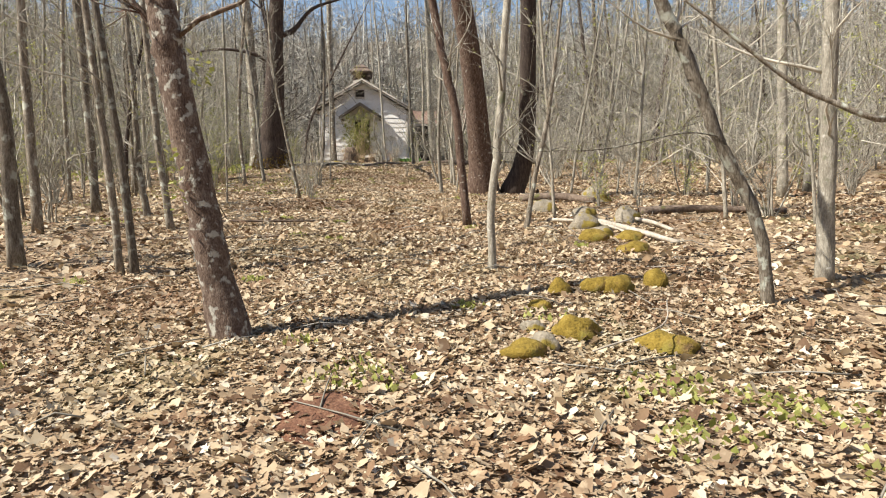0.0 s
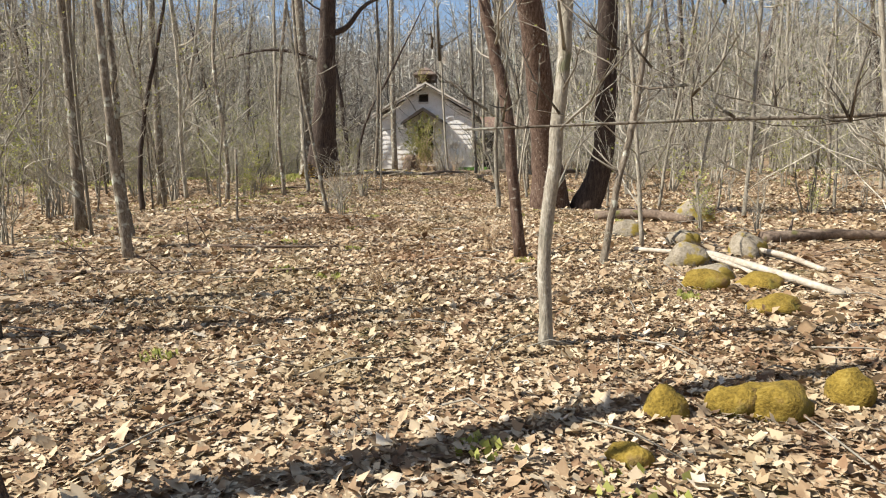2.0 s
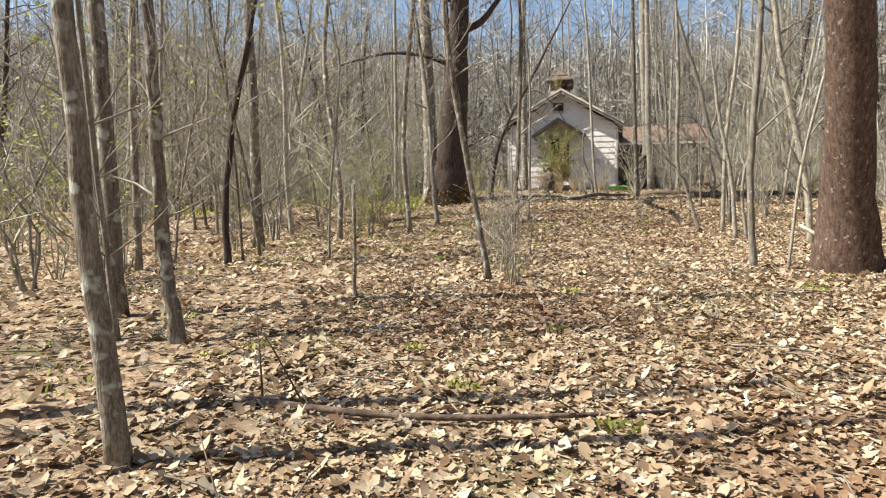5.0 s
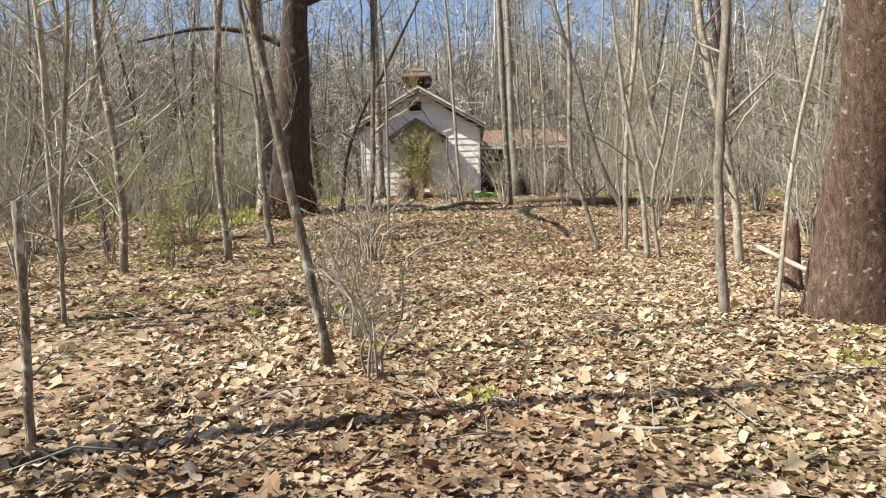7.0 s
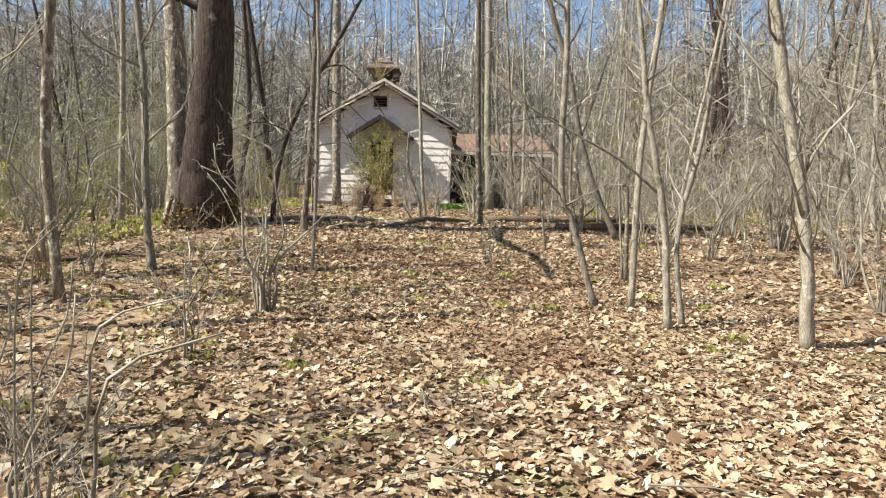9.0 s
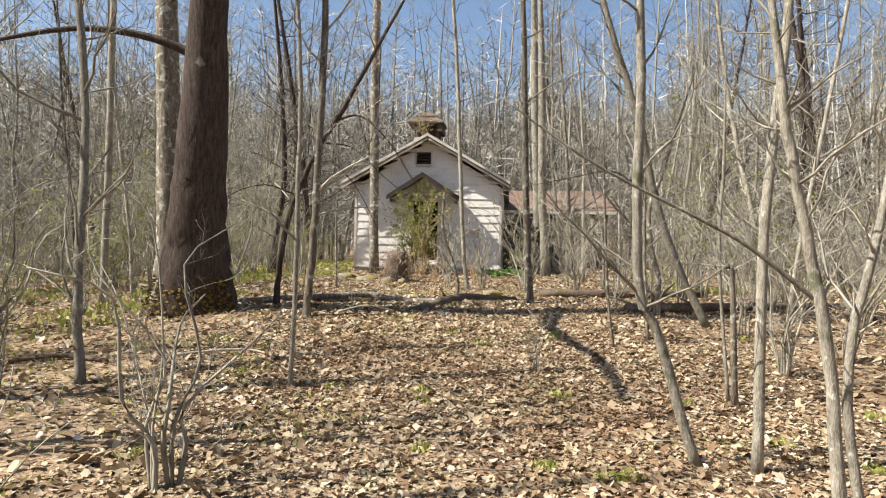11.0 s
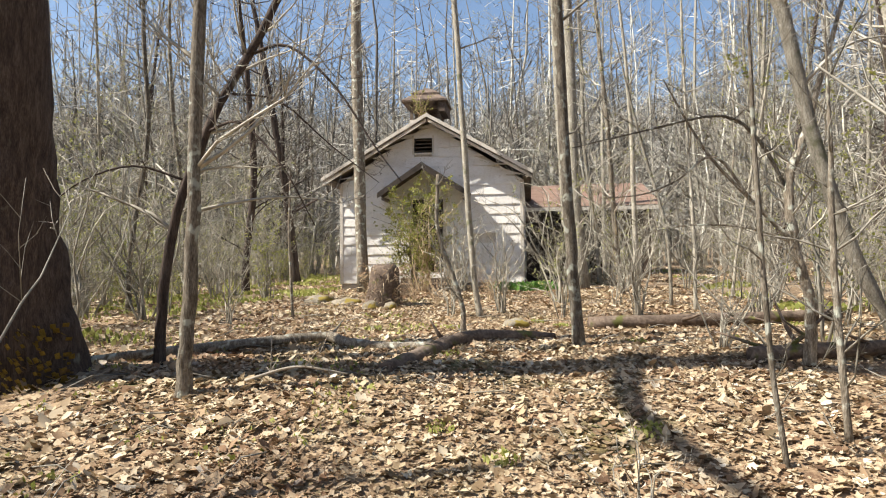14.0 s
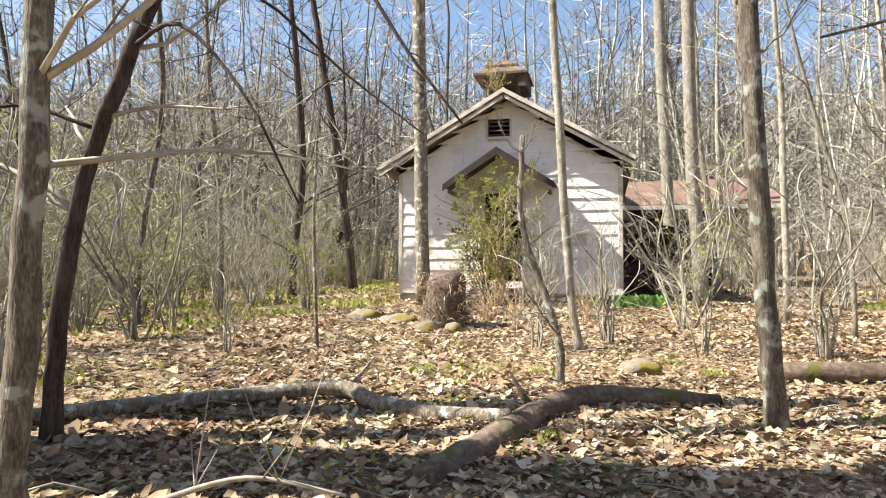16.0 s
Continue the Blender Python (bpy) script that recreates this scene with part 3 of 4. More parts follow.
first = True
count = 0
while count < 250:
    x, y = rng.uniform(-32, 30), 1.5 + rng.random() ** .9 * 50
    if abs(x) > 5 + y * .8 or not free(x, y):
        continue
    spots.append((x, y))
    src = rng.choice(KINDS if math.hypot(x, y - 14) > 22 else [KINDS[i] for i in ((2, 7, 8) if y < 17 else (0, 2, 3, 5, 7, 8, 9))])
    m = pose(x, y, ground_z(x, y), 0, 0, rng.uniform(0, 360))
    if src.location.length < 0.6 and src.get("used") is None:
        src["used"] = 1
        ob = src
        ob.matrix_basis = m
    else:
        ob = copy_thing(src, m)
    s = rng.uniform(.8, 1.25)
    ob.scale = (s, s, s * rng.uniform(.9, 1.1))
    count += 1
for k in KINDS:
    if "used" in k:
        del k["used"]

# far wood on the hill, past counting
far = Tubes()
rng = random.Random(8)
for i in range(3000):
    w, d = rng.uniform(-1.2, 1.2), 30 + 165 * rng.random() ** 1.35
    x, y = math.sin(w) * d, 20 + math.cos(w) * d
    if (-9 < x < 4 and y < 50) or y < 34 or (abs(x) < 9 and y < 46):
        continue
    z, h, r = ground_z(x, y), rng.uniform(8, 17), rng.uniform(.03, .105)
    base = Vector((x, y, z - .2))
    top = base + Vector((rng.gauss(0, 1.1), rng.gauss(0, .8), h))
    far.add([base, base.lerp(top, .35) + Vector((rng.uniform(-.5, .5), 0, 0)), base.lerp(top, .7) + Vector((rng.uniform(-.5, .5), 0, 0)), top], [r, r * .85, r * .6, r * .2], 4)
    thin = .014 + d * .00024
    for b in range(32):
        f = rng.uniform(.08, .98)
        p = base.lerp(top, f)
        l = h * .22 * (1.2 - f) * rng.uniform(.5, 1.4)
        a = rng.uniform(0, 6.28)
        q = p + Vector((math.cos(a) * l, math.sin(a) * l, l * rng.uniform(.2, 1.2)))
        m1 = p.lerp(q, .55) + Vector((0, 0, -l * .12))
        far.sliver(p, m1 + (m1 - p) * .5, thin * 2.4)
        far.sliver(m1, q, thin * 1.6)
        for t in range(3):
            u = p.lerp(q, rng.uniform(.25, 1))
            far.sliver(u, u + Vector((rng.uniform(-1, 1), rng.uniform(-1, 1), rng.uniform(-.2, 1))) * l * .55, thin * 1.6)
tagged(new("far_woods", far.mesh("far_woods", FAR_BARK, False)), "dense grey-brown bare woods on the far hillside", "woods", kind="stuff")


# ---- white house ----
HX, HY, HZ = -3.76, 37.1, 2.10          # middle of the front wall, its plane, its foot
HALF, EAVE, PEAK, DEEP = 2.5, 2.78, 4.36, 8.5
SLOPE = 1.66 / 2.88
house = thing("house", "abandoned small white house with shingled siding and belfry", "house", at=(HX, HY, HZ))
DOOR = (-.50, .36, .28, 2.3)              # left, right, foot, head
VENT = (-.42, .08, 3.56, 3.98)


def roof_z(x):
    return PEAK - abs(x) * (PEAK - EAVE) / HALF


# walls with openings
part("wall", prism([(-HALF, 0), (DOOR[0], 0), (DOOR[0], roof_z(DOOR[0])), (-HALF, EAVE)], .02, .16), TRIM, house, "front wall left of the doorway")
part("wall", prism([(DOOR[1], 0), (HALF, 0), (HALF, EAVE), (DOOR[1], roof_z(DOOR[1]))], .02, .16), TRIM, house)
part("wall", prism([(DOOR[0], DOOR[3]), (DOOR[1], DOOR[3]), (DOOR[1], VENT[2]), (DOOR[0], VENT[2])], .02, .16), TRIM, house)
part("wall", prism([(DOOR[0], VENT[2]), (VENT[0], VENT[2]), (VENT[0], VENT[3]), (0, VENT[3]), (VENT[1], VENT[3]), (VENT[1], VENT[2]), (DOOR[1], VENT[2]), (DOOR[1], roof_z(DOOR[1])), (0, PEAK), (DOOR[0], roof_z(DOOR[0]))], .02, .16), TRIM, house)
part("wall", box(-HALF, .16, 0, -HALF + .14, DEEP, EAVE), TRIM, house)
part("wall", box(HALF - .14, .16, 0, HALF, DEEP, EAVE), TRIM, house)
part("wall", prism([(-HALF, 0), (HALF, 0), (HALF, EAVE), (0, PEAK), (-HALF, EAVE)], DEEP, DEEP + .14), TRIM, house)
# floor and partition carry the unlit room's shade in their colour
part("floor", box(-HALF + .14, .16, .1, HALF - .14, DEEP, .24), DARK, house, "bare floorboards inside, coloured dark for indoor shade")
part("inner_wall", box(-HALF + .2, 2.6, .25, HALF - .2, 2.7, EAVE - .1), DARK, house, "inner partition, coloured dark for indoor shade")
# roof slabs, boards and ridge
OVER = .45
for s in (-1, 1):
    tip = 2.86 if s < 0 else 2.74
    zt, zp = PEAK + .06 - tip * SLOPE, PEAK + .06
    roof = part("roof", prism([(0, zp), (s * tip, zt), (s * tip, zt + .07), (0, zp + .08)], -OVER, DEEP + .3), ROOF, house, "weathered dark shingle roof slope")
    part("rake_board", prism([(s * .02, zp - .02), (s * (tip + .02), zt - .02), (s * (tip + .02), zt - .10), (s * .02, zp - .10)], -OVER + .01, -OVER + .045), TRIM, house, "flaking white rake board")
    part("drip_edge", prism([(s * .0, zp + .115), (s * (tip + .03), zt + .115), (s * (tip + .03), zt + .02), (s * .0, zp + .02)], -OVER - .075, -OVER - .047), TRIM, house, "pale weathered roof edge")
    rows, course = 13, math.hypot(tip, zp - zt) / 13
    for i in range(rows):
        for j in range(4):
            y0 = -OVER - .02 + j * .34 + random.uniform(-.02, .02)
            a, b = i / rows, (i + 1.15) / rows
            lift = .08 + random.uniform(.005, .02)
            pr = prism([(s * tip * a, zp - (zp - zt) * a + lift - .01), (s * tip * b, zp - (zp - zt) * b + lift), (s * tip * b, zp - (zp - zt) * b + lift + .015), (s * tip * a, zp - (zp - zt) * a + lift + .004)], y0, y0 + .33)
            part("shingle", pr, ROOF, roof)
    part("soffit", prism([(s * 2.51, EAVE + .0), (s * (tip - .03), zt - .04), (s * (tip - .03), zt - .01), (s * 2.51, EAVE + .04)], -OVER + .05, DEEP), OLDWOOD, house)
part("ridge_cap", prism([(-.16, PEAK + .05), (0, PEAK + .17), (.16, PEAK + .05), (0, PEAK + .20)], -OVER - .03, DEEP + .3), TRIM, house, "pale bent ridge cap")


def clipped(x0, x1, z0, z1):
    """A shingle cut to the gable's slope."""
    k = (PEAK - EAVE) / HALF
    pts = [(x0, z0), (x1, z0)]
    top1, top0 = min(z1, roof_z(x1) - .01), min(z1, roof_z(x0) - .01)
    if top1 <= z0 + .01 and top0 <= z0 + .01:
        return None
    pts += [(x1, max(top1, z0 + .004))]
    if x0 < 0 < x1 and z1 > max(top0, top1):
        pts += [(0, min(z1, PEAK - .01))]
    pts += [(x0, max(top0, z0 + .004))]
    return pts


rng = random.Random(3)
COURSE = .262
row = 0
z = .03
while z < PEAK - .1:
    x = -HALF - (.31 if row % 2 else 0)
    while x < HALF:
        a, b = max(x + .002, -HALF), min(x + .607, HALF)
        x += .61
        zz, zt = z + rng.uniform(-.014, .012), z + COURSE + .012
        spans = [(a, b)]
        for (l, r, f, h) in (DOOR, VENT):
            nxt = []
            for p, q in spans:
                if z + COURSE * .6 > f and z + COURSE * .4 < h and p < r and q > l:
                    if p < l - .04:
                        nxt.append((p, l))
                    if q > r + .04:
                        nxt.append((r, q))
                else:
                    nxt.append((p, q))
            spans = nxt
        for p, q in spans:
            pts = clipped(p, q, zz, zt)
            if pts is None or q - p < .03 or rng.random() < .008:
                continue
            bm = prism(pts, -.004, .018)
            for v in bm.verts:          # the foot stands proud of the course below
                if v.co.z < zz + .03 and v.co.y < .01:
                    v.co.y -= .022 + rng.uniform(0, .008)
                    v.co.z += rng.uniform(-.008, .008)
            part("siding_shingle", bm, SIDING, house)
    z += COURSE
    row += 1
for x in (-HALF - .02, HALF - .07):
    part("corner_board", box(x, -.035, 0, x + .09, .05, EAVE - .02, .006), TRIM, house, "weathered corner board")
# side wall courses
for s in (-1, 1):
    for i in range(11):
        zz = .03 + i * .25
        x0, x1 = (-HALF - .03, -HALF - .004) if s < 0 else (HALF + .004, HALF + .03)
        part("siding_course", box(x0, .06, zz, x1, DEEP, zz + .245), SIDING, house)
# door frame, threshold, leaning door leaf
for x in (DOOR[0] - .09, DOOR[1]):
    part("door_frame", box(x, -.05, .2, x + .09, .05, DOOR[3] + .1, .006), TRIM, house, "flaking door casing")
part("door_frame", box(DOOR[0] - .12, -.055, DOOR[3], DOOR[1] + .12, .05, DOOR[3] + .12, .006), TRIM, house)
leaf = part("door", box(DOOR[1] - .04, .17, .26, DOOR[1], .95, 2.25, .006), OLDWOOD, house, "open grey wooden door")
part("door_step", box(-.75, -.45, .02, .62, -.03, .16, .02), OLDWOOD, house, "sagging plank doorstep")
part("door_step", box(-.9, -.8, -.12, .72, -.42, .03, .02), OLDWOOD, house)
# vent
for x in (VENT[0] - .05, VENT[1]):
    part("vent_frame", box(x, -.04, VENT[2] - .05, x + .05, .05, VENT[3] + .05), TRIM, house)
part("vent_frame", box(VENT[0], -.045, VENT[2] - .06, VENT[1], .05, VENT[2]), TRIM, house)
for i in range(4):
    part("vent_slat", box(VENT[0] + .003, .03, VENT[2] + .04 + i * .1, VENT[1] - .003, .08, VENT[2] + .065 + i * .1), OLDWOOD, house)
# little gable hood over the door
hood = part("door_hood", prism([(-.1, 3.12), (-1.28, 2.36), (-1.28, 2.42), (-.1, 3.2)], -.8, -.02), DARK, house, "small dark gable hood over the doorway")
part("hood_slope", prism([(-.1, 3.12), (1.12, 2.36), (1.12, 2.42), (-.1, 3.2)], -.8, -.02), DARK, hood)
for s, e in ((-1, -1.28), (1, 1.12)):
    part("hood_board", prism([(-.1, 3.12), (e, 2.36), (e, 2.27), (-.1, 3.02)], -.82, -.802), DARK, hood)
    part("hood_bracket", box(e - s * .14 - .03, -.78, 2.22, e - s * .14 + .03, -.02, 2.3), OLDWOOD, hood)
# foundation blocks
for i in range(10):
    part("foundation_block", box(-HALF + i * .5, .02 + (i % 2) * .01, -.42, -HALF + i * .5 + .47, .22, -.01, .015), BLOCK, house)
# belfry
belfry = part("belfry", box(-.42, .1, PEAK - .12, .42, .94, PEAK + .14, .01), TRIM, house, "little belfry with brown hipped roof")
for x in (-.42, .34):
    for y in (.1, .86):
        part("belfry_post", box(x, y, PEAK + .14, x + .08, y + .08, PEAK + .62), OLDWOOD, belfry)
part("belfry_panel", box(-.40, .9, PEAK + .3, .40, .93, PEAK + .62), CUPOLA, belfry)
part("belfry_panel", box(.40, -.04, PEAK + .32, .57, 1.05, PEAK + .66), CUPOLA, belfry, "hanging brown shingled skirt")
for w, z0, z1, w2 in ((.62, .60, .84, .36), (.38, .84, 1.1, .03)):
    bm = bmesh.new()
    low = [bm.verts.new((sx * w, .52 + sy * w, PEAK + z0)) for sx, sy in ((-1, -1), (1, -1), (1, 1), (-1, 1))]
    mid = [bm.verts.new((sx * w, .52 + sy * w, PEAK + z0 + .05)) for sx, sy in ((-1, -1), (1, -1), (1, 1), (-1, 1))]
    top = [bm.verts.new((sx * w2, .52 + sy * w2, PEAK + z1)) for sx, sy in ((-1, -1), (1, -1), (1, 1), (-1, 1))]
    bm.faces.new(low[::-1])
    bm.faces.new(top)
    for i in range(4):
        j = (i + 1) % 4
        bm.faces.new((low[i], low[j], mid[j], mid[i]))
        bm.faces.new((mid[i], mid[j], top[j], top[i]))
    part("belfry_roof", bm, CUPOLA, belfry)

for ob in [belfry, *belfry.children]:
    ob.data.transform(Matrix.Translation((-.13, 0, 0)))

# ---- shed behind the house ----
shed = thing("shed", "old open shed with a dull rusty metal roof", "shed", at=(.9, 43.0, ground_z(.9, 43.0)))
# shed walls near-black: the shade of the open bay is in their colour
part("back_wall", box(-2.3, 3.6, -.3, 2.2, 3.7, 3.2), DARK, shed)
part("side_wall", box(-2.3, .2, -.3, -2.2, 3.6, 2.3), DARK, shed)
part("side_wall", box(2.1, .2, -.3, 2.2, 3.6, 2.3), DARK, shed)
for i in range(7):
    part("board", box(.6 + i * .22, -.02, -.2, .8 + i * .22, .01, 2.2 - .06 * (i % 2)), OLDWOOD, shed)
for x in (-2.25, -.6, .6, 2.15):
    part("post", box(x - .06, .03, -.3, x + .06, .13, 2.3, .01), OLDWOOD, shed)
part("eave_board", box(-2.6, -.42, 2.26, 2.5, -.36, 2.38), TRIM, shed, "pale eave board")
for i in range(9):
    x0 = -2.6 + i * .57
    bm = box(x0, 0, 0, x0 + .56, 1, .02)
    for v in bm.verts:
        t = v.co.y
        v.co.y, v.co.z = -.4 + t * 4.2, 2.38 + v.co.z + t * 1.2 + .004 * i
    part("roof_sheet", bm, RUST, shed)

# ---- low lean-to at the house side: dark boards, shade added to their colour ----
lean = thing("lean_to", "low lean-to of dark boards with shade in their colour, against the house side", "lean-to", at=(-1.2, 38.7, HZ))
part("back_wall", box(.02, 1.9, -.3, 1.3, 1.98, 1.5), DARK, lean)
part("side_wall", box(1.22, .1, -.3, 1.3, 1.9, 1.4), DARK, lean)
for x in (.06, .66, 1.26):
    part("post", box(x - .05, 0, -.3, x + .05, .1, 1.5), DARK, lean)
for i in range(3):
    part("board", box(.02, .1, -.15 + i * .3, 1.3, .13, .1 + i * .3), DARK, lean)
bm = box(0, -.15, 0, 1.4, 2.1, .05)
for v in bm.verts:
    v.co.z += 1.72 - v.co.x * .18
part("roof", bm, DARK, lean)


# ---- stones, logs, poles ----
def make_stone(x, y, rx, ry, rz, mat, label, seed, name="stone"):
    rng = random.Random(seed)
    bm = bmesh.new()
    bmesh.ops.create_icosphere(bm, subdivisions=3, radius=1)
    off = rng.uniform(0, 50)
    for v in bm.verts:
        k = 1 + .35 * noise.noise(v.co * 1.1 + Vector((off, 0, 0))) + .14 * noise.noise(v.co * 3.2 + Vector((off, 9, 0)))
        p = v.co * k
        v.co = Vector((p.x * rx, p.y * ry, p.z * rz))
    for f in bm.faces:
        f.smooth = True
    me = bpy.data.meshes.new(name)
    bm.to_mesh(me)
    bm.free()
    me.materials.append(mat)
    ob = new(name, me)
    ob.location = (x, y, ground_z(x, y) + rz * .15)
    ob.rotation_euler = (0, 0, rng.uniform(-.6, .6))
    return tagged(ob, label, "stone", "stones along the path")


MOSSY = "low stone thickly covered in golden moss"
for i, (x, y, rx, rz) in enumerate(((2.07, 5.12, .2, .13), (2.47, 5.25, .13, .15), (1.43, 3.85, .16, .13), (1.98, 3.6, .21, .1), (1.0, 3.4, .15, .09), (1.54, 5.05, .12, .11), (1.29, 4.56, .1, .06), (2.82, 7.1, .24, .1), (2.49, 7.82, .2, .12), (1.85, 5.1, .12, .12), (3.0, 7.9, .2, .1))):
    make_stone(x, y, rx, rx * .75, rz, MOSS, MOSSY, i + 1, "mossy_stone")
for i, (x, y, rx, rz) in enumerate(((3.4, 9.43, .22, .2), (2.58, 8.78, .21, .18), (3.72, 12.77, .3, .28), (2.34, 10.93, .25, .2), (1.55, 3.95, .1, .08), (1.15, 4.0, .09, .07), (2.9, 10.2, .2, .15), (2.7, 8.2, .2, .12), (1.17, 3.55, .1, .1))):
    make_stone(x, y, rx, rx * .8, rz, ROCK, "half-buried rounded fieldstone with lichen", 40 + i)
for i, (x, y, rx, rz) in enumerate(((-3.95, 31.2, .16, .14), (-3.6, 31.2, .13, .12), (-5.4, 32.6, .3, .14), (-4.7, 32.2, .3, .12), (-1.3, 28.9, .2, .1))):
    make_stone(x, y, rx, rx * .8, rz, ROCK, "pale fieldstone lying in the leaves before the house", 70 + i)


def make_log(name, label, pts, r0, r1, mat, seed, stubs=0, sink=.35):
    rng = random.Random(seed)
    line = [Vector((x, y, ground_z(x, y) + h + r0 * (1 - sink))) for x, y, h in pts]
    c = curve(line, 6)
    o = c[0].copy()
    c = [p - o for p in c]
    rad = [r0 + (r1 - r0) * i / (len(c) - 1) for i in range(len(c))]
    t = Tubes()
    t.add(c, rad, 12 if r0 > .05 else 6, .09, rng)
    ob = new(name, t.mesh(name, mat))
    ob.location = o
    tagged(ob, label, "log" if r0 > .05 else "branch")
    for _ in range(stubs):
        i = rng.randrange(1, len(c) - 1)
        s = Tubes()
        d = Vector((rng.uniform(-1, 1), rng.uniform(-1, 1), rng.uniform(.1, .9))).normalized()
        l = rng.uniform(.25, .8)
        s.add([c[i], c[i] + d * l * .5, c[i] + d * l + Vector((0, 0, rng.uniform(-.1, .1)))], [rad[i] * .35, rad[i] * .25, rad[i] * .1], 5)
        part_mesh("broken_branch", s.mesh("broken_branch", mat), ob)
    return ob


make_log("fallen_log", "thick dark rotting log lying across the leaves", ((-2.5, 25.75, -.03), (-2.2, 26.5, .0), (-1.93, 27.15, .03), (-1.55, 27.55, .03), (-.8, 27.65, -.02)), .105, .075, LOGWOOD, 1, 1, .85)
make_log("fallen_branch", "long bent fallen branch of pale grey wood", ((-5.9, 26.0, 0), (-5.3, 26.22, .02), (-4.25, 26.85, .05), (-3.55, 27.2, .08), (-3.2, 27.0, .03), (-2.7, 26.9, 0), (-2.2, 26.85, 0)), .055, .06, BARK, 2, 1, .5)
make_log("fallen_log", "dark log lying across the slope", ((-.3, 28.7, 0), (1.2, 28.9, .03), (3.2, 29.4, .03)), .1, .08, LOGWOOD, 4, 4)
make_log("fallen_log", "dark log lying across the slope", ((1.0, 26.2, 0), (2.6, 26.6, .05), (5.0, 27.6, .05)), .09, .06, LOGWOOD, 14, 5)
make_log("fallen_pole", "bleached bare pole lying among mossy stones", ((2.7, 9.4, .05), (3.1, 8.4, .05), (3.5, 7.5, 0)), .045, .035, BARE, 5)
make_log("fallen_pole", "bleached bare pole lying among mossy stones", ((3.3, 9.6, .05), (3.63, 9.1, .04), (3.75, 8.4, 0)), .035, .03, BARE, 6)
make_log("fallen_pole", "bleached bare pole lying among mossy stones", ((2.2, 9.5, .02), (2.8, 8.9, .05), (3.15, 8.1, 0)), .03, .02, BARE, 16)
make_log("fallen_log", "dark log half sunk in leaves", ((2.2, 13.2, 0), (3.0, 13.0, .05), (3.6, 12.4, 0)), .09, .07, LOGWOOD, 7, 2)
make_log("fallen_log", "dark log half sunk in leaves", ((3.9, 10.4, 0), (5.0, 10.6, .02), (6.4, 10.4, 0)), .08, .05, LOGWOOD, 8, 2)
make_log("fallen_pole", "pale broken pole leaning by the stout tree", ((1.35, 16.2, .45), (1.7, 15.6, .2), (2.2, 15.0, 0)), .03, .02, BARE, 9)
make_log("fallen_branch", "thin dead branch on the leaves", ((-7.2, 22.2, 0), (-6.4, 22.5, .03), (-5.6, 22.3, 0)), .035, .025, LOGWOOD, 10)
make_log("fallen_branch", "long thin dead branch on the leaves", ((-3.6, 7.9, 0), (-1.6, 8.0, .02), (-.1, 8.9, 0)), .022, .012, LOGWOOD, 11, 3)
make_log("fallen_branch", "long thin dead branch on the leaves", ((-3.9, 9.5, 0), (-2.2, 9.3, .02), (-.8, 9.8, 0)), .025, .012, LOGWOOD, 12, 3)
make_log("fallen_branch", "thin bent stick across mossy stones", ((1.4, 3.2, .1), (1.9, 3.45, .2), (2.2, 4.2, .15)), .007, .004, BARE, 13)
make_log("fallen_branch", "dead branch lying on the path", ((-1.6, 13.0, 0), (-.9, 12.5, .02), (-.4, 12.6, 0)), .014, .008, BARE, 15, 2)

make_log("fallen_branch", "pale forked dead branch lying in the leaves", ((-3.6, 25.1, .03), (-3.2, 25.3, .12), (-2.75, 25.4, .04)), .016, .008, BARE, 18, 7)
make_log("fallen_branch", "dead grey branch lying on the slope", ((-4.9, 22.6, .02), (-4.2, 22.9, .04), (-3.6, 22.7, 0)), .02, .01, BARE, 19, 3)

# stump wrapped in dry growth before the house
stump = thing("stump", "broad brown stump wrapped in dry stalks", "stump", at=(-3.85, 31.75, ground_z(-3.85, 31.75)))
t = Tubes()
rs = random.Random(4)
t.add([(0, 0, -.1), (0, 0, .1), (.02, 0, .4), (.03, 0, .72), (.03, 0, .8)], [.38, .34, .29, .27, .2], 14, .1, rs)
part_mesh("trunk", t.mesh("trunk", LOGWOOD), stump)
t = Tubes()
for i in range(230):
    w, z = rs.uniform(0, 6.28), rs.uniform(0, .75)
    p = Vector((math.cos(w) * .33, math.sin(w) * .33, z))
    d = Vector((math.cos(w) * .5 + rs.uniform(-.5, .5), math.sin(w) * .5 + rs.uniform(-.5, .5), rs.uniform(-.6, .9)))
    t.add([p, p + d * .12, p + d * .22 + Vector((0, 0, -.05))], [.006, .005, .003], 3)
part_mesh("dry_growth", t.mesh("dry_growth", DRY), stump, "tangled brown dry stalks")


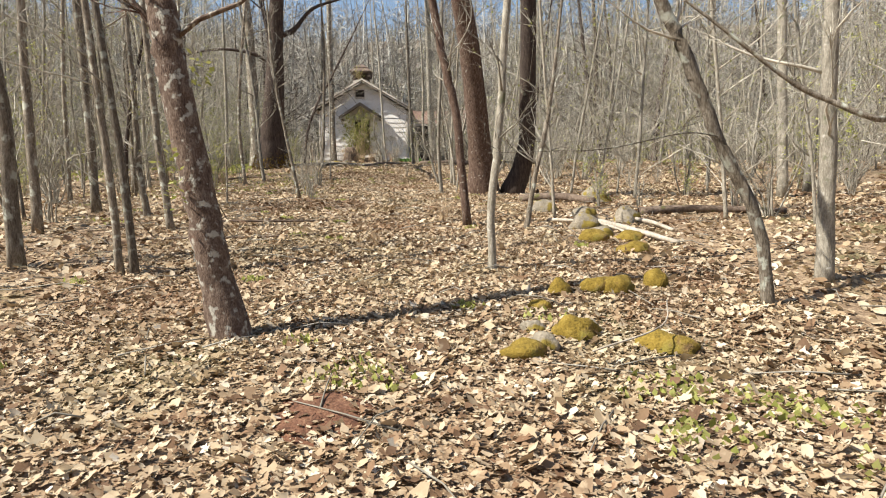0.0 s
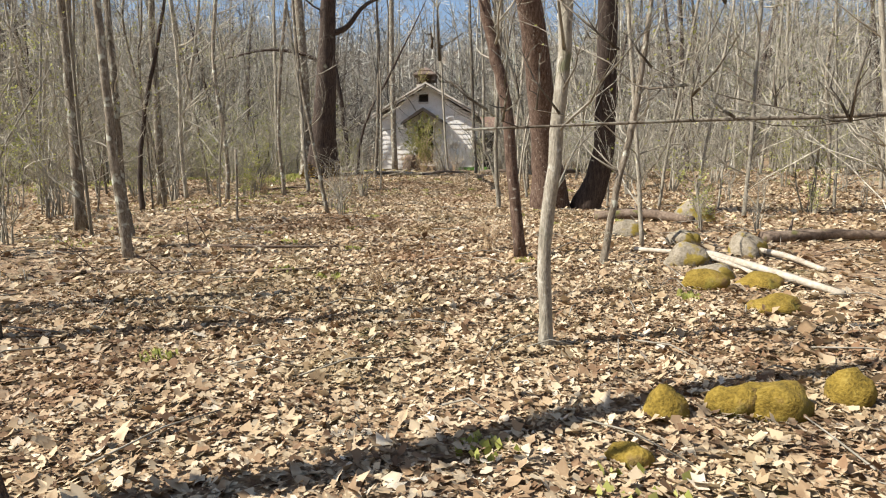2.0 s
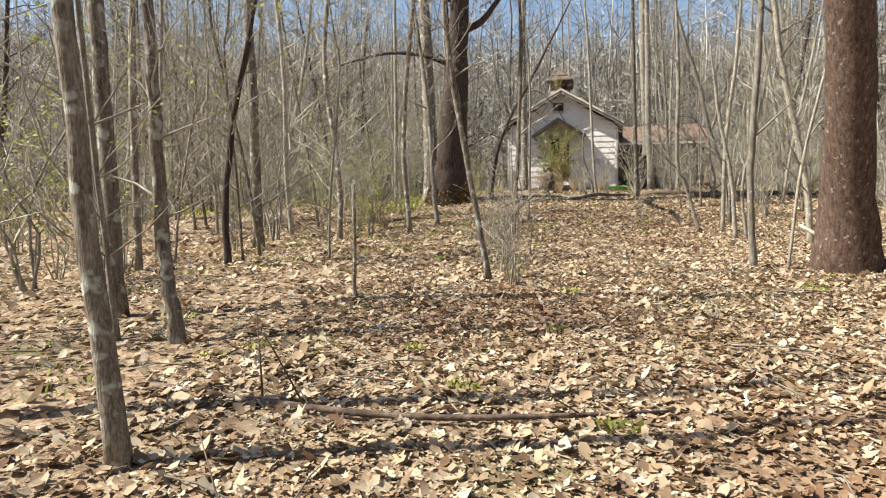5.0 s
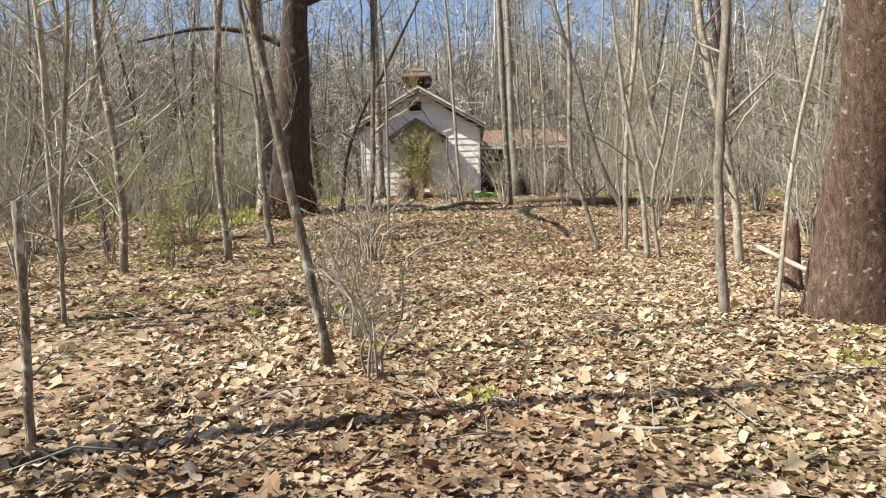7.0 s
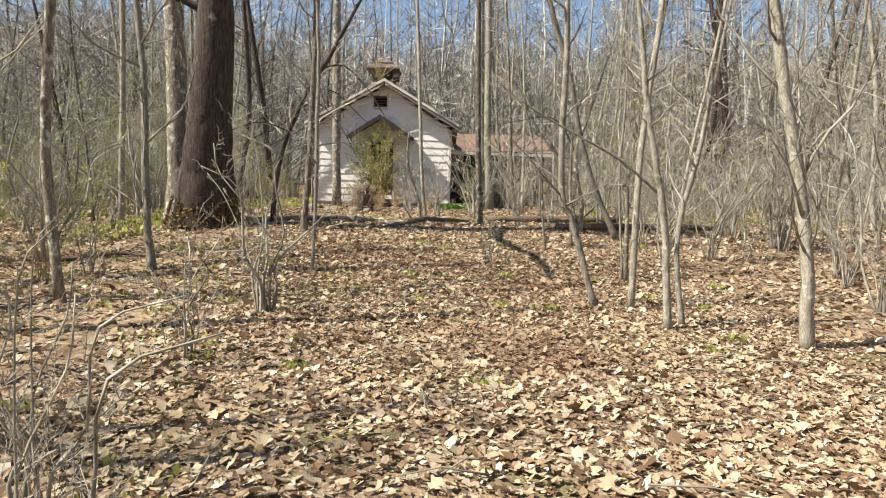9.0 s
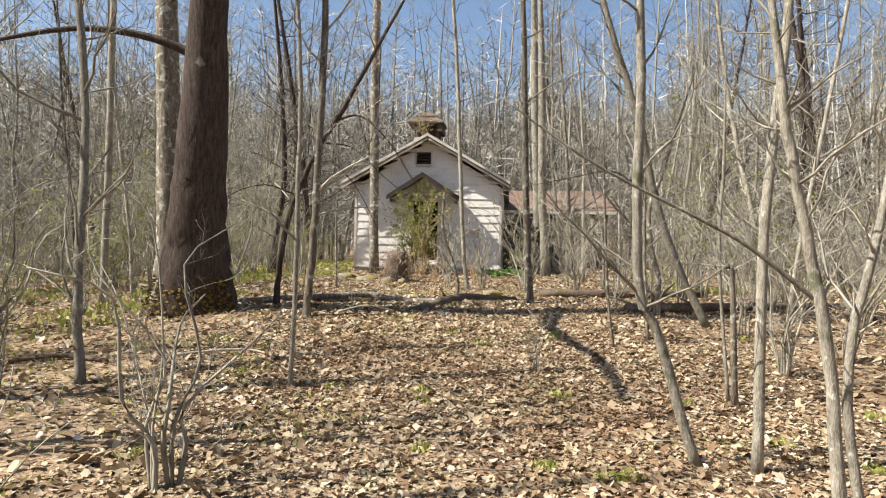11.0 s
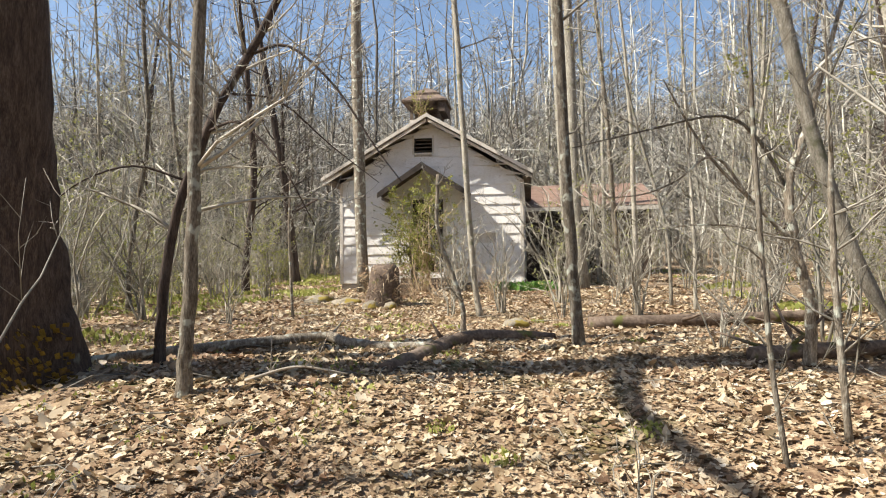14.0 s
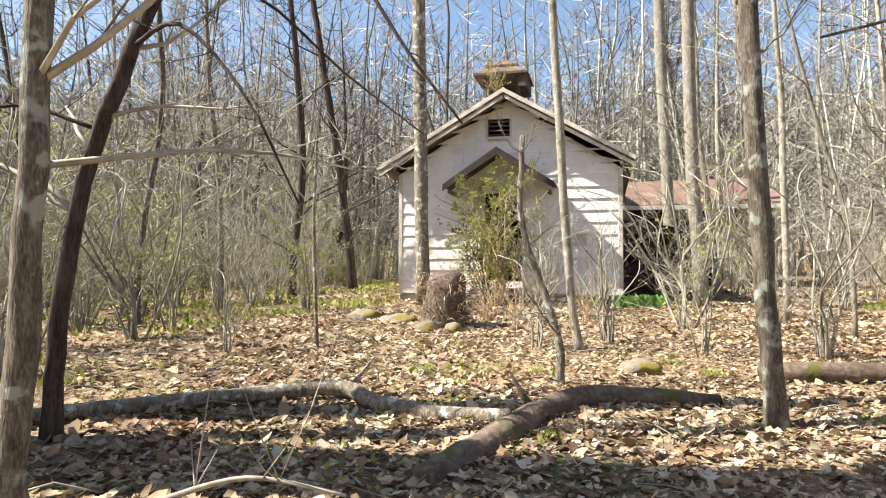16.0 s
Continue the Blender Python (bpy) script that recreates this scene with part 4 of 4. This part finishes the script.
# ---- shrubs and vines ----
def make_shrub(name, label, stems, height, spread, seed, leafy=0, mat=TWIG, twigs=5, arch=.5, size=.04):
    rng = random.Random(seed)
    ob = thing(name, label, "shrub", "shrubs of the undergrowth")
    leaves = Tubes()
    for _ in range(stems):
        wood = Tubes()
        w = rng.uniform(0, 6.28)
        h = height * rng.uniform(.55, 1.1)
        out = spread * rng.uniform(.3, 1)
        jit = lambda k: Vector((rng.uniform(-k, k), rng.uniform(-k, k), rng.uniform(-k, k) * .4)) * h
        p = [Vector((math.cos(w) * .06, math.sin(w) * .06, -.05)), Vector((math.cos(w) * out * .2, math.sin(w) * out * .2, h * .22)) + jit(.05), Vector((math.cos(w) * out * .35, math.sin(w) * out * .35, h * .45)) + jit(.09), Vector((math.cos(w) * out * .8, math.sin(w) * out * .8, h * .8)) + jit(.12), Vector((math.cos(w) * out * (1 + arch), math.sin(w) * out * (1 + arch), h * (1.1 - arch * .3)))]
        c = curve(p, 3)
        r = rng.uniform(.006, .014) * height ** .5
        rad = [r * (1 - .8 * i / len(c)) for i in range(len(c))]
        wood.add(c, rad, 4)
        grow(wood, c, rad, rng, .15, 6, height * .38, twigs - 1, leaves if leafy else None)
        part_mesh("stem", wood.mesh("stem", mat), ob)
        for _ in range(leafy // stems):
            i = rng.randrange(len(wood.v))
            leaves.leaf(wood.v[i], (rng.uniform(-1, 1), rng.uniform(-1, 1), rng.uniform(-.3, 1)), size * rng.uniform(.6, 1.4))
    if leafy:
        part_mesh("foliage", leaves.mesh("foliage", GREEN, False), ob, "fresh yellow-green spring leaves")
    return ob


def put(ob, x, y, turn=0, s=1.0):
    ob.matrix_basis = pose(x, y, ground_z(x, y), 0, 0, turn)
    ob.scale = (s, s, s)
    return ob


vine = put(make_shrub("vine_bush", "dense yellow-green vine tangle filling the doorway", 20, 2.5, .85, 11, 3000, BARK, 6, .45, .06), -3.95, 35.9)
vine2 = put(make_shrub("vine_bush", "leafy vine tangle climbing the house front", 16, 2.9, .85, 12, 2400, DRY, 6, .35, .06), -3.7, 35.5)
put(make_shrub("vine_bush", "sprig of vine creeping over the belfry", 10, .9, .35, 13, 70, DRY, 5, .4), -3.95, 36.95).location.z = HZ + PEAK + .02
bare = make_shrub("bare_shrub", "multi-stemmed bare woodland shrub", 7, 1.6, .5, 21)
budding = make_shrub("budding_shrub", "bare shrub with tiny green spring leaves", 7, 1.5, .6, 22, 380)
wide = make_shrub("bare_shrub", "wide arching bare shrub with pale twigs", 9, 2.3, .9, 23, 0, TWIG, 7)
tall = make_shrub("budding_shrub", "tall thin shrub just coming into leaf", 6, 3.0, .8, 24, 620)
low = make_shrub("dry_brush", "low tangle of dry brown stalks", 12, .7, .35, 25, 0, DRY, 4)
SHRUBS = [bare, budding, wide, tall, low]
put(bare, -3.13, 19.13, 20, 1.25)
put(budding, -6.2, 19.0, 70)
put(wide, 3.2, 23.6, 10, 1.0)
put(tall, 3.4, 26.6, 0)
put(low, -6.6, 21.0, 40)
for ob, x, y, s in ((bare, -2.9, 15.0, .8), (bare, -3.3, 17.5, .8), (bare, -2.2, 13.3, .75), (bare, -2.5, 14.3, .8), (wide, 2.2, 22.9, .9), (wide, .9, 26.8, .6), (bare, 2.4, 24.8, 1.2), (wide, 4.6, 26.0, 1.2), (bare, -1.55, 30.6, 1.1), (bare, -2.35, 29.9, .9), (low, -2.8, 31.6, 1.2), (low, -1.9, 32.8, 1.2),
                     (low, -3.4, 32.6, 1.1), (bare, -2.6, 33.4, 1.3), (bare, -1.7, 34.6, 1.2), (wide, -.3, 35.6, .8), (wide, -7.4, 34.5, .9), (budding, -6.9, 33.6, 1.2), (tall, -7.7, 30.8, .9), (bare, -5.6, 28.9, .8), (low, .55, 9.5, .8), (low, -.3, 7.3, .5), (bare, -.6, 22.6, .5), (bare, -2.7, 35.2, 1.3), (low, -3.1, 35.9, 1.3), (wide, .6, 39, 1.0), (wide, .7, 41.2, 1.1), (budding, 1.6, 40.4, 1.3), (wide, 2.4, 41, 1.2), (tall, 1.2, 38.4, 1.0), (wide, -.4, 41.5, .9)):
    put(copy_thing(ob, Matrix()), x, y, (x * 97 + y * 53) % 360, s)
rng = random.Random(31)
n = 0
while n < 320:
    x, y = rng.uniform(-24, 22), rng.uniform(5, 52)
    if abs(x) > 4 + y * .8 or not free(x, y):
        continue
    put(copy_thing(rng.choice(SHRUBS[:4] + [wide]), Matrix()), x, y, rng.uniform(0, 360), rng.uniform(.6, 1.3))
    n += 1


n = 0
while n < 120:
    x, y = rng.uniform(-21, -7), rng.uniform(26, 50)
    if free(x, y):
        put(copy_thing((tall, budding, wide)[n % 3], Matrix()), x, y, rng.uniform(0, 360), rng.uniform(.7, 1.4))
        n += 1


# ---- ground plants ----
def blades(name, label, category, spots, mat, size, count, seed, kind="stuff"):
    rng = random.Random(seed)
    t = Tubes()
    for x, y, r in spots:
        for _ in range(count):
            a, d = rng.uniform(0, 6.28), r * rng.random() ** .6
            px, py = x + math.cos(a) * d, y + math.sin(a) * d
            t.leaf((px, py, ground_z(px, py)), (rng.uniform(-.5, .5), rng.uniform(-.5, .5), 1), size * rng.uniform(.5, 1.2))
    return tagged(new(name, t.mesh(name, mat, False)), label, category, kind=kind)


blades("lily_patch", "clump of green lily leaves at the house corner", "plants", ((-1.7, 35.9, .35), (-1.2, 35.7, .4), (-.75, 35.9, .35)), GRASS, .24, 130, 1)
rng = random.Random(12)
weeds = [(-3.25, 28.4, .13)] * 5 + [(rng.uniform(1.6, 2.9), rng.uniform(1.7, 3.1), .25) for _ in range(9)] + [(-.15, 3.0, .2), (0, 3.2, .2), (.15, 2.9, .2), (1.3, 4.3, .2), (.7, 4.6, .15)] + [(rng.uniform(-7, -4), rng.uniform(9, 24), .25) for _ in range(22)] + [(rng.uniform(-4, 3), rng.uniform(3, 30), .12) for _ in range(60)] + [(rng.uniform(-9, -2.5), rng.uniform(15, 33), .4) for _ in range(110)]
blades("weeds", "scattered small green weeds among dead leaves", "plants", weeds, GREEN, .055, 34, 2)
grassy = [(rng.uniform(-18, -6.5), rng.uniform(24, 48), .8) for _ in range(150)] + [(rng.uniform(2, 16), rng.uniform(30, 46), .6) for _ in range(30)]
blades("undergrowth", "pale green spring undergrowth between the trees", "plants", grassy, GREEN, .12, 70, 3)

# ---- fallen leaves ----
def leaf_litter(name, label, zones, outline, seed, spread=.4, lift=.012):
    """Loose curled leaves: an outline of (along, across) pairs round a midpoint, jittered leaf by leaf."""
    rs = np.random.RandomState(seed)
    xs, ys, sz = [], [], []
    for x0, x1, y0, y1, per, size in zones:
        k = int((x1 - x0) * (y1 - y0) * per)
        xs.append(rs.uniform(x0, x1, k)), ys.append(rs.uniform(y0, y1, k)), sz.append(np.clip(rs.lognormal(0, spread, k), .45, 2.1) * size)
    xs, ys, sz = np.concatenate(xs), np.concatenate(ys), np.concatenate(sz)
    bare = np.hypot((xs - SOIL[0]) / SOIL[2], (ys - SOIL[1]) / SOIL[3]) < rs.uniform(.5, 1.1, len(xs))
    bare &= rs.uniform(0, 1, len(xs)) < .8
    xs, ys, sz = xs[~bare], ys[~bare], sz[~bare]
    n = len(xs)
    zs = np.array([ground_z(x, y) for x, y in zip(xs, ys)])
    a, tilt, roll = rs.uniform(0, 6.283, n), np.clip(rs.normal(0, .33, n), -.85, .85), np.clip(rs.normal(0, .33, n), -.85, .85)
    curl, fold, wide = rs.uniform(-.25, .7, n), rs.uniform(-.1, .8, n), rs.uniform(.65, 1.15, n)
    k = len(outline)
    out = np.empty((n, k + 1, 3))
    for i, (u, v) in enumerate(outline + [(.02, 0)]):
        lx, ly = u + rs.uniform(-.09, .09, n), v * wide + rs.uniform(-.09, .09, n)
        lz = curl * lx * lx + fold * np.abs(ly) * .6 + rs.uniform(-.05, .05, n) + lx * np.tan(tilt) + ly * np.tan(roll)
        out[:, i, 0] = xs + sz * (lx * np.cos(a) - ly * np.sin(a))
        out[:, i, 1] = ys + sz * (lx * np.sin(a) + ly * np.cos(a))
        out[:, i, 2] = zs + lift + sz * lz
    out[:, :, 2] += rs.uniform(0, .012, n)[:, None]
    tri = np.array([(i, (i + 1) % k, k) for i in range(k)])
    faces = (np.arange(n)[:, None, None] * (k + 1) + tri[None]).reshape(-1, 3)
    me = bpy.data.meshes.new(name)
    me.vertices.add(n * (k + 1))
    me.vertices.foreach_set("co", out.reshape(-1))
    me.loops.add(len(faces) * 3)
    me.loops.foreach_set("vertex_index", faces.reshape(-1).astype(np.int32))
    me.polygons.add(len(faces))
    me.polygons.foreach_set("loop_start", np.arange(0, len(faces) * 3, 3, dtype=np.int32))
    me.materials.append(LEAF)
    me.update(calc_edges=True)
    me.validate()
    return tagged(new(name, me), label, "leaves", kind="stuff")


LOBED = [(-.6, 0), (-.28, -.16), (-.16, -.42), (.06, -.2), (.3, -.44), (.62, 0), (.3, .42), (.08, .2), (-.14, .44), (-.26, .16)]
OVAL = [(-.5, 0), (-.1, -.36), (.3, -.34), (.55, .03), (.2, .38), (-.2, .34)]
SCRAP = [(-.5, -.1), (.1, -.4), (.5, .1), (-.1, .35)]
leaf_litter("fallen_leaves", "thick layer of lobed tan and brown fallen leaves", ((-2.6, 3.2, .2, 7, 480, .046), (-3.6, 2.0, 7, 24, 230, .05), (-4.5, 1.5, 24, 28, 240, .052)), LOBED, 6)
leaf_litter("fallen_leaves", "thick layer of tan and brown fallen leaves", ((-3, 3.6, .2, 8, 560, .033), (-4, 2.6, 8, 22, 420, .038), (-5, 2.6, 22, 31, 450, .04), (-11, -2.8, 2, 34, 150, .062), (2.6, 11, 2, 34, 150, .062), (-8, 3, 31, 37, 300, .056), (-25, -9, 14, 48, 16, .12), (9, 25, 14, 48, 16, .12), (-9, 9, 38, 48, 40, .09)), OVAL, 7)
leaf_litter("leaf_scraps", "broken brown scraps of old leaves between whole ones", ((-3, 3.6, .2, 9, 900, .022), (-4, 2.6, 9, 24, 380, .028)), SCRAP, 8, .5, .006)
# small sticks
t = Tubes()
rng = random.Random(17)
for _ in range(520):
    x, y = rng.uniform(-6, 5), rng.uniform(.5, 34)
    a, l = rng.uniform(0, 6.28), rng.uniform(.15, .7)
    z = ground_z(x, y) + .03
    x2, y2 = x + math.cos(a) * l, y + math.sin(a) * l
    t.add([(x, y, z), ((x + x2) / 2, (y + y2) / 2, z + rng.uniform(.01, .06)), (x2, y2, ground_z(x2, y2) + .03)], [.006, .005, .003], 4)
tagged(new("stick_litter", t.mesh("stick_litter", TWIG)), "thin dead sticks strewn over the leaves", "sticks", kind="stuff")
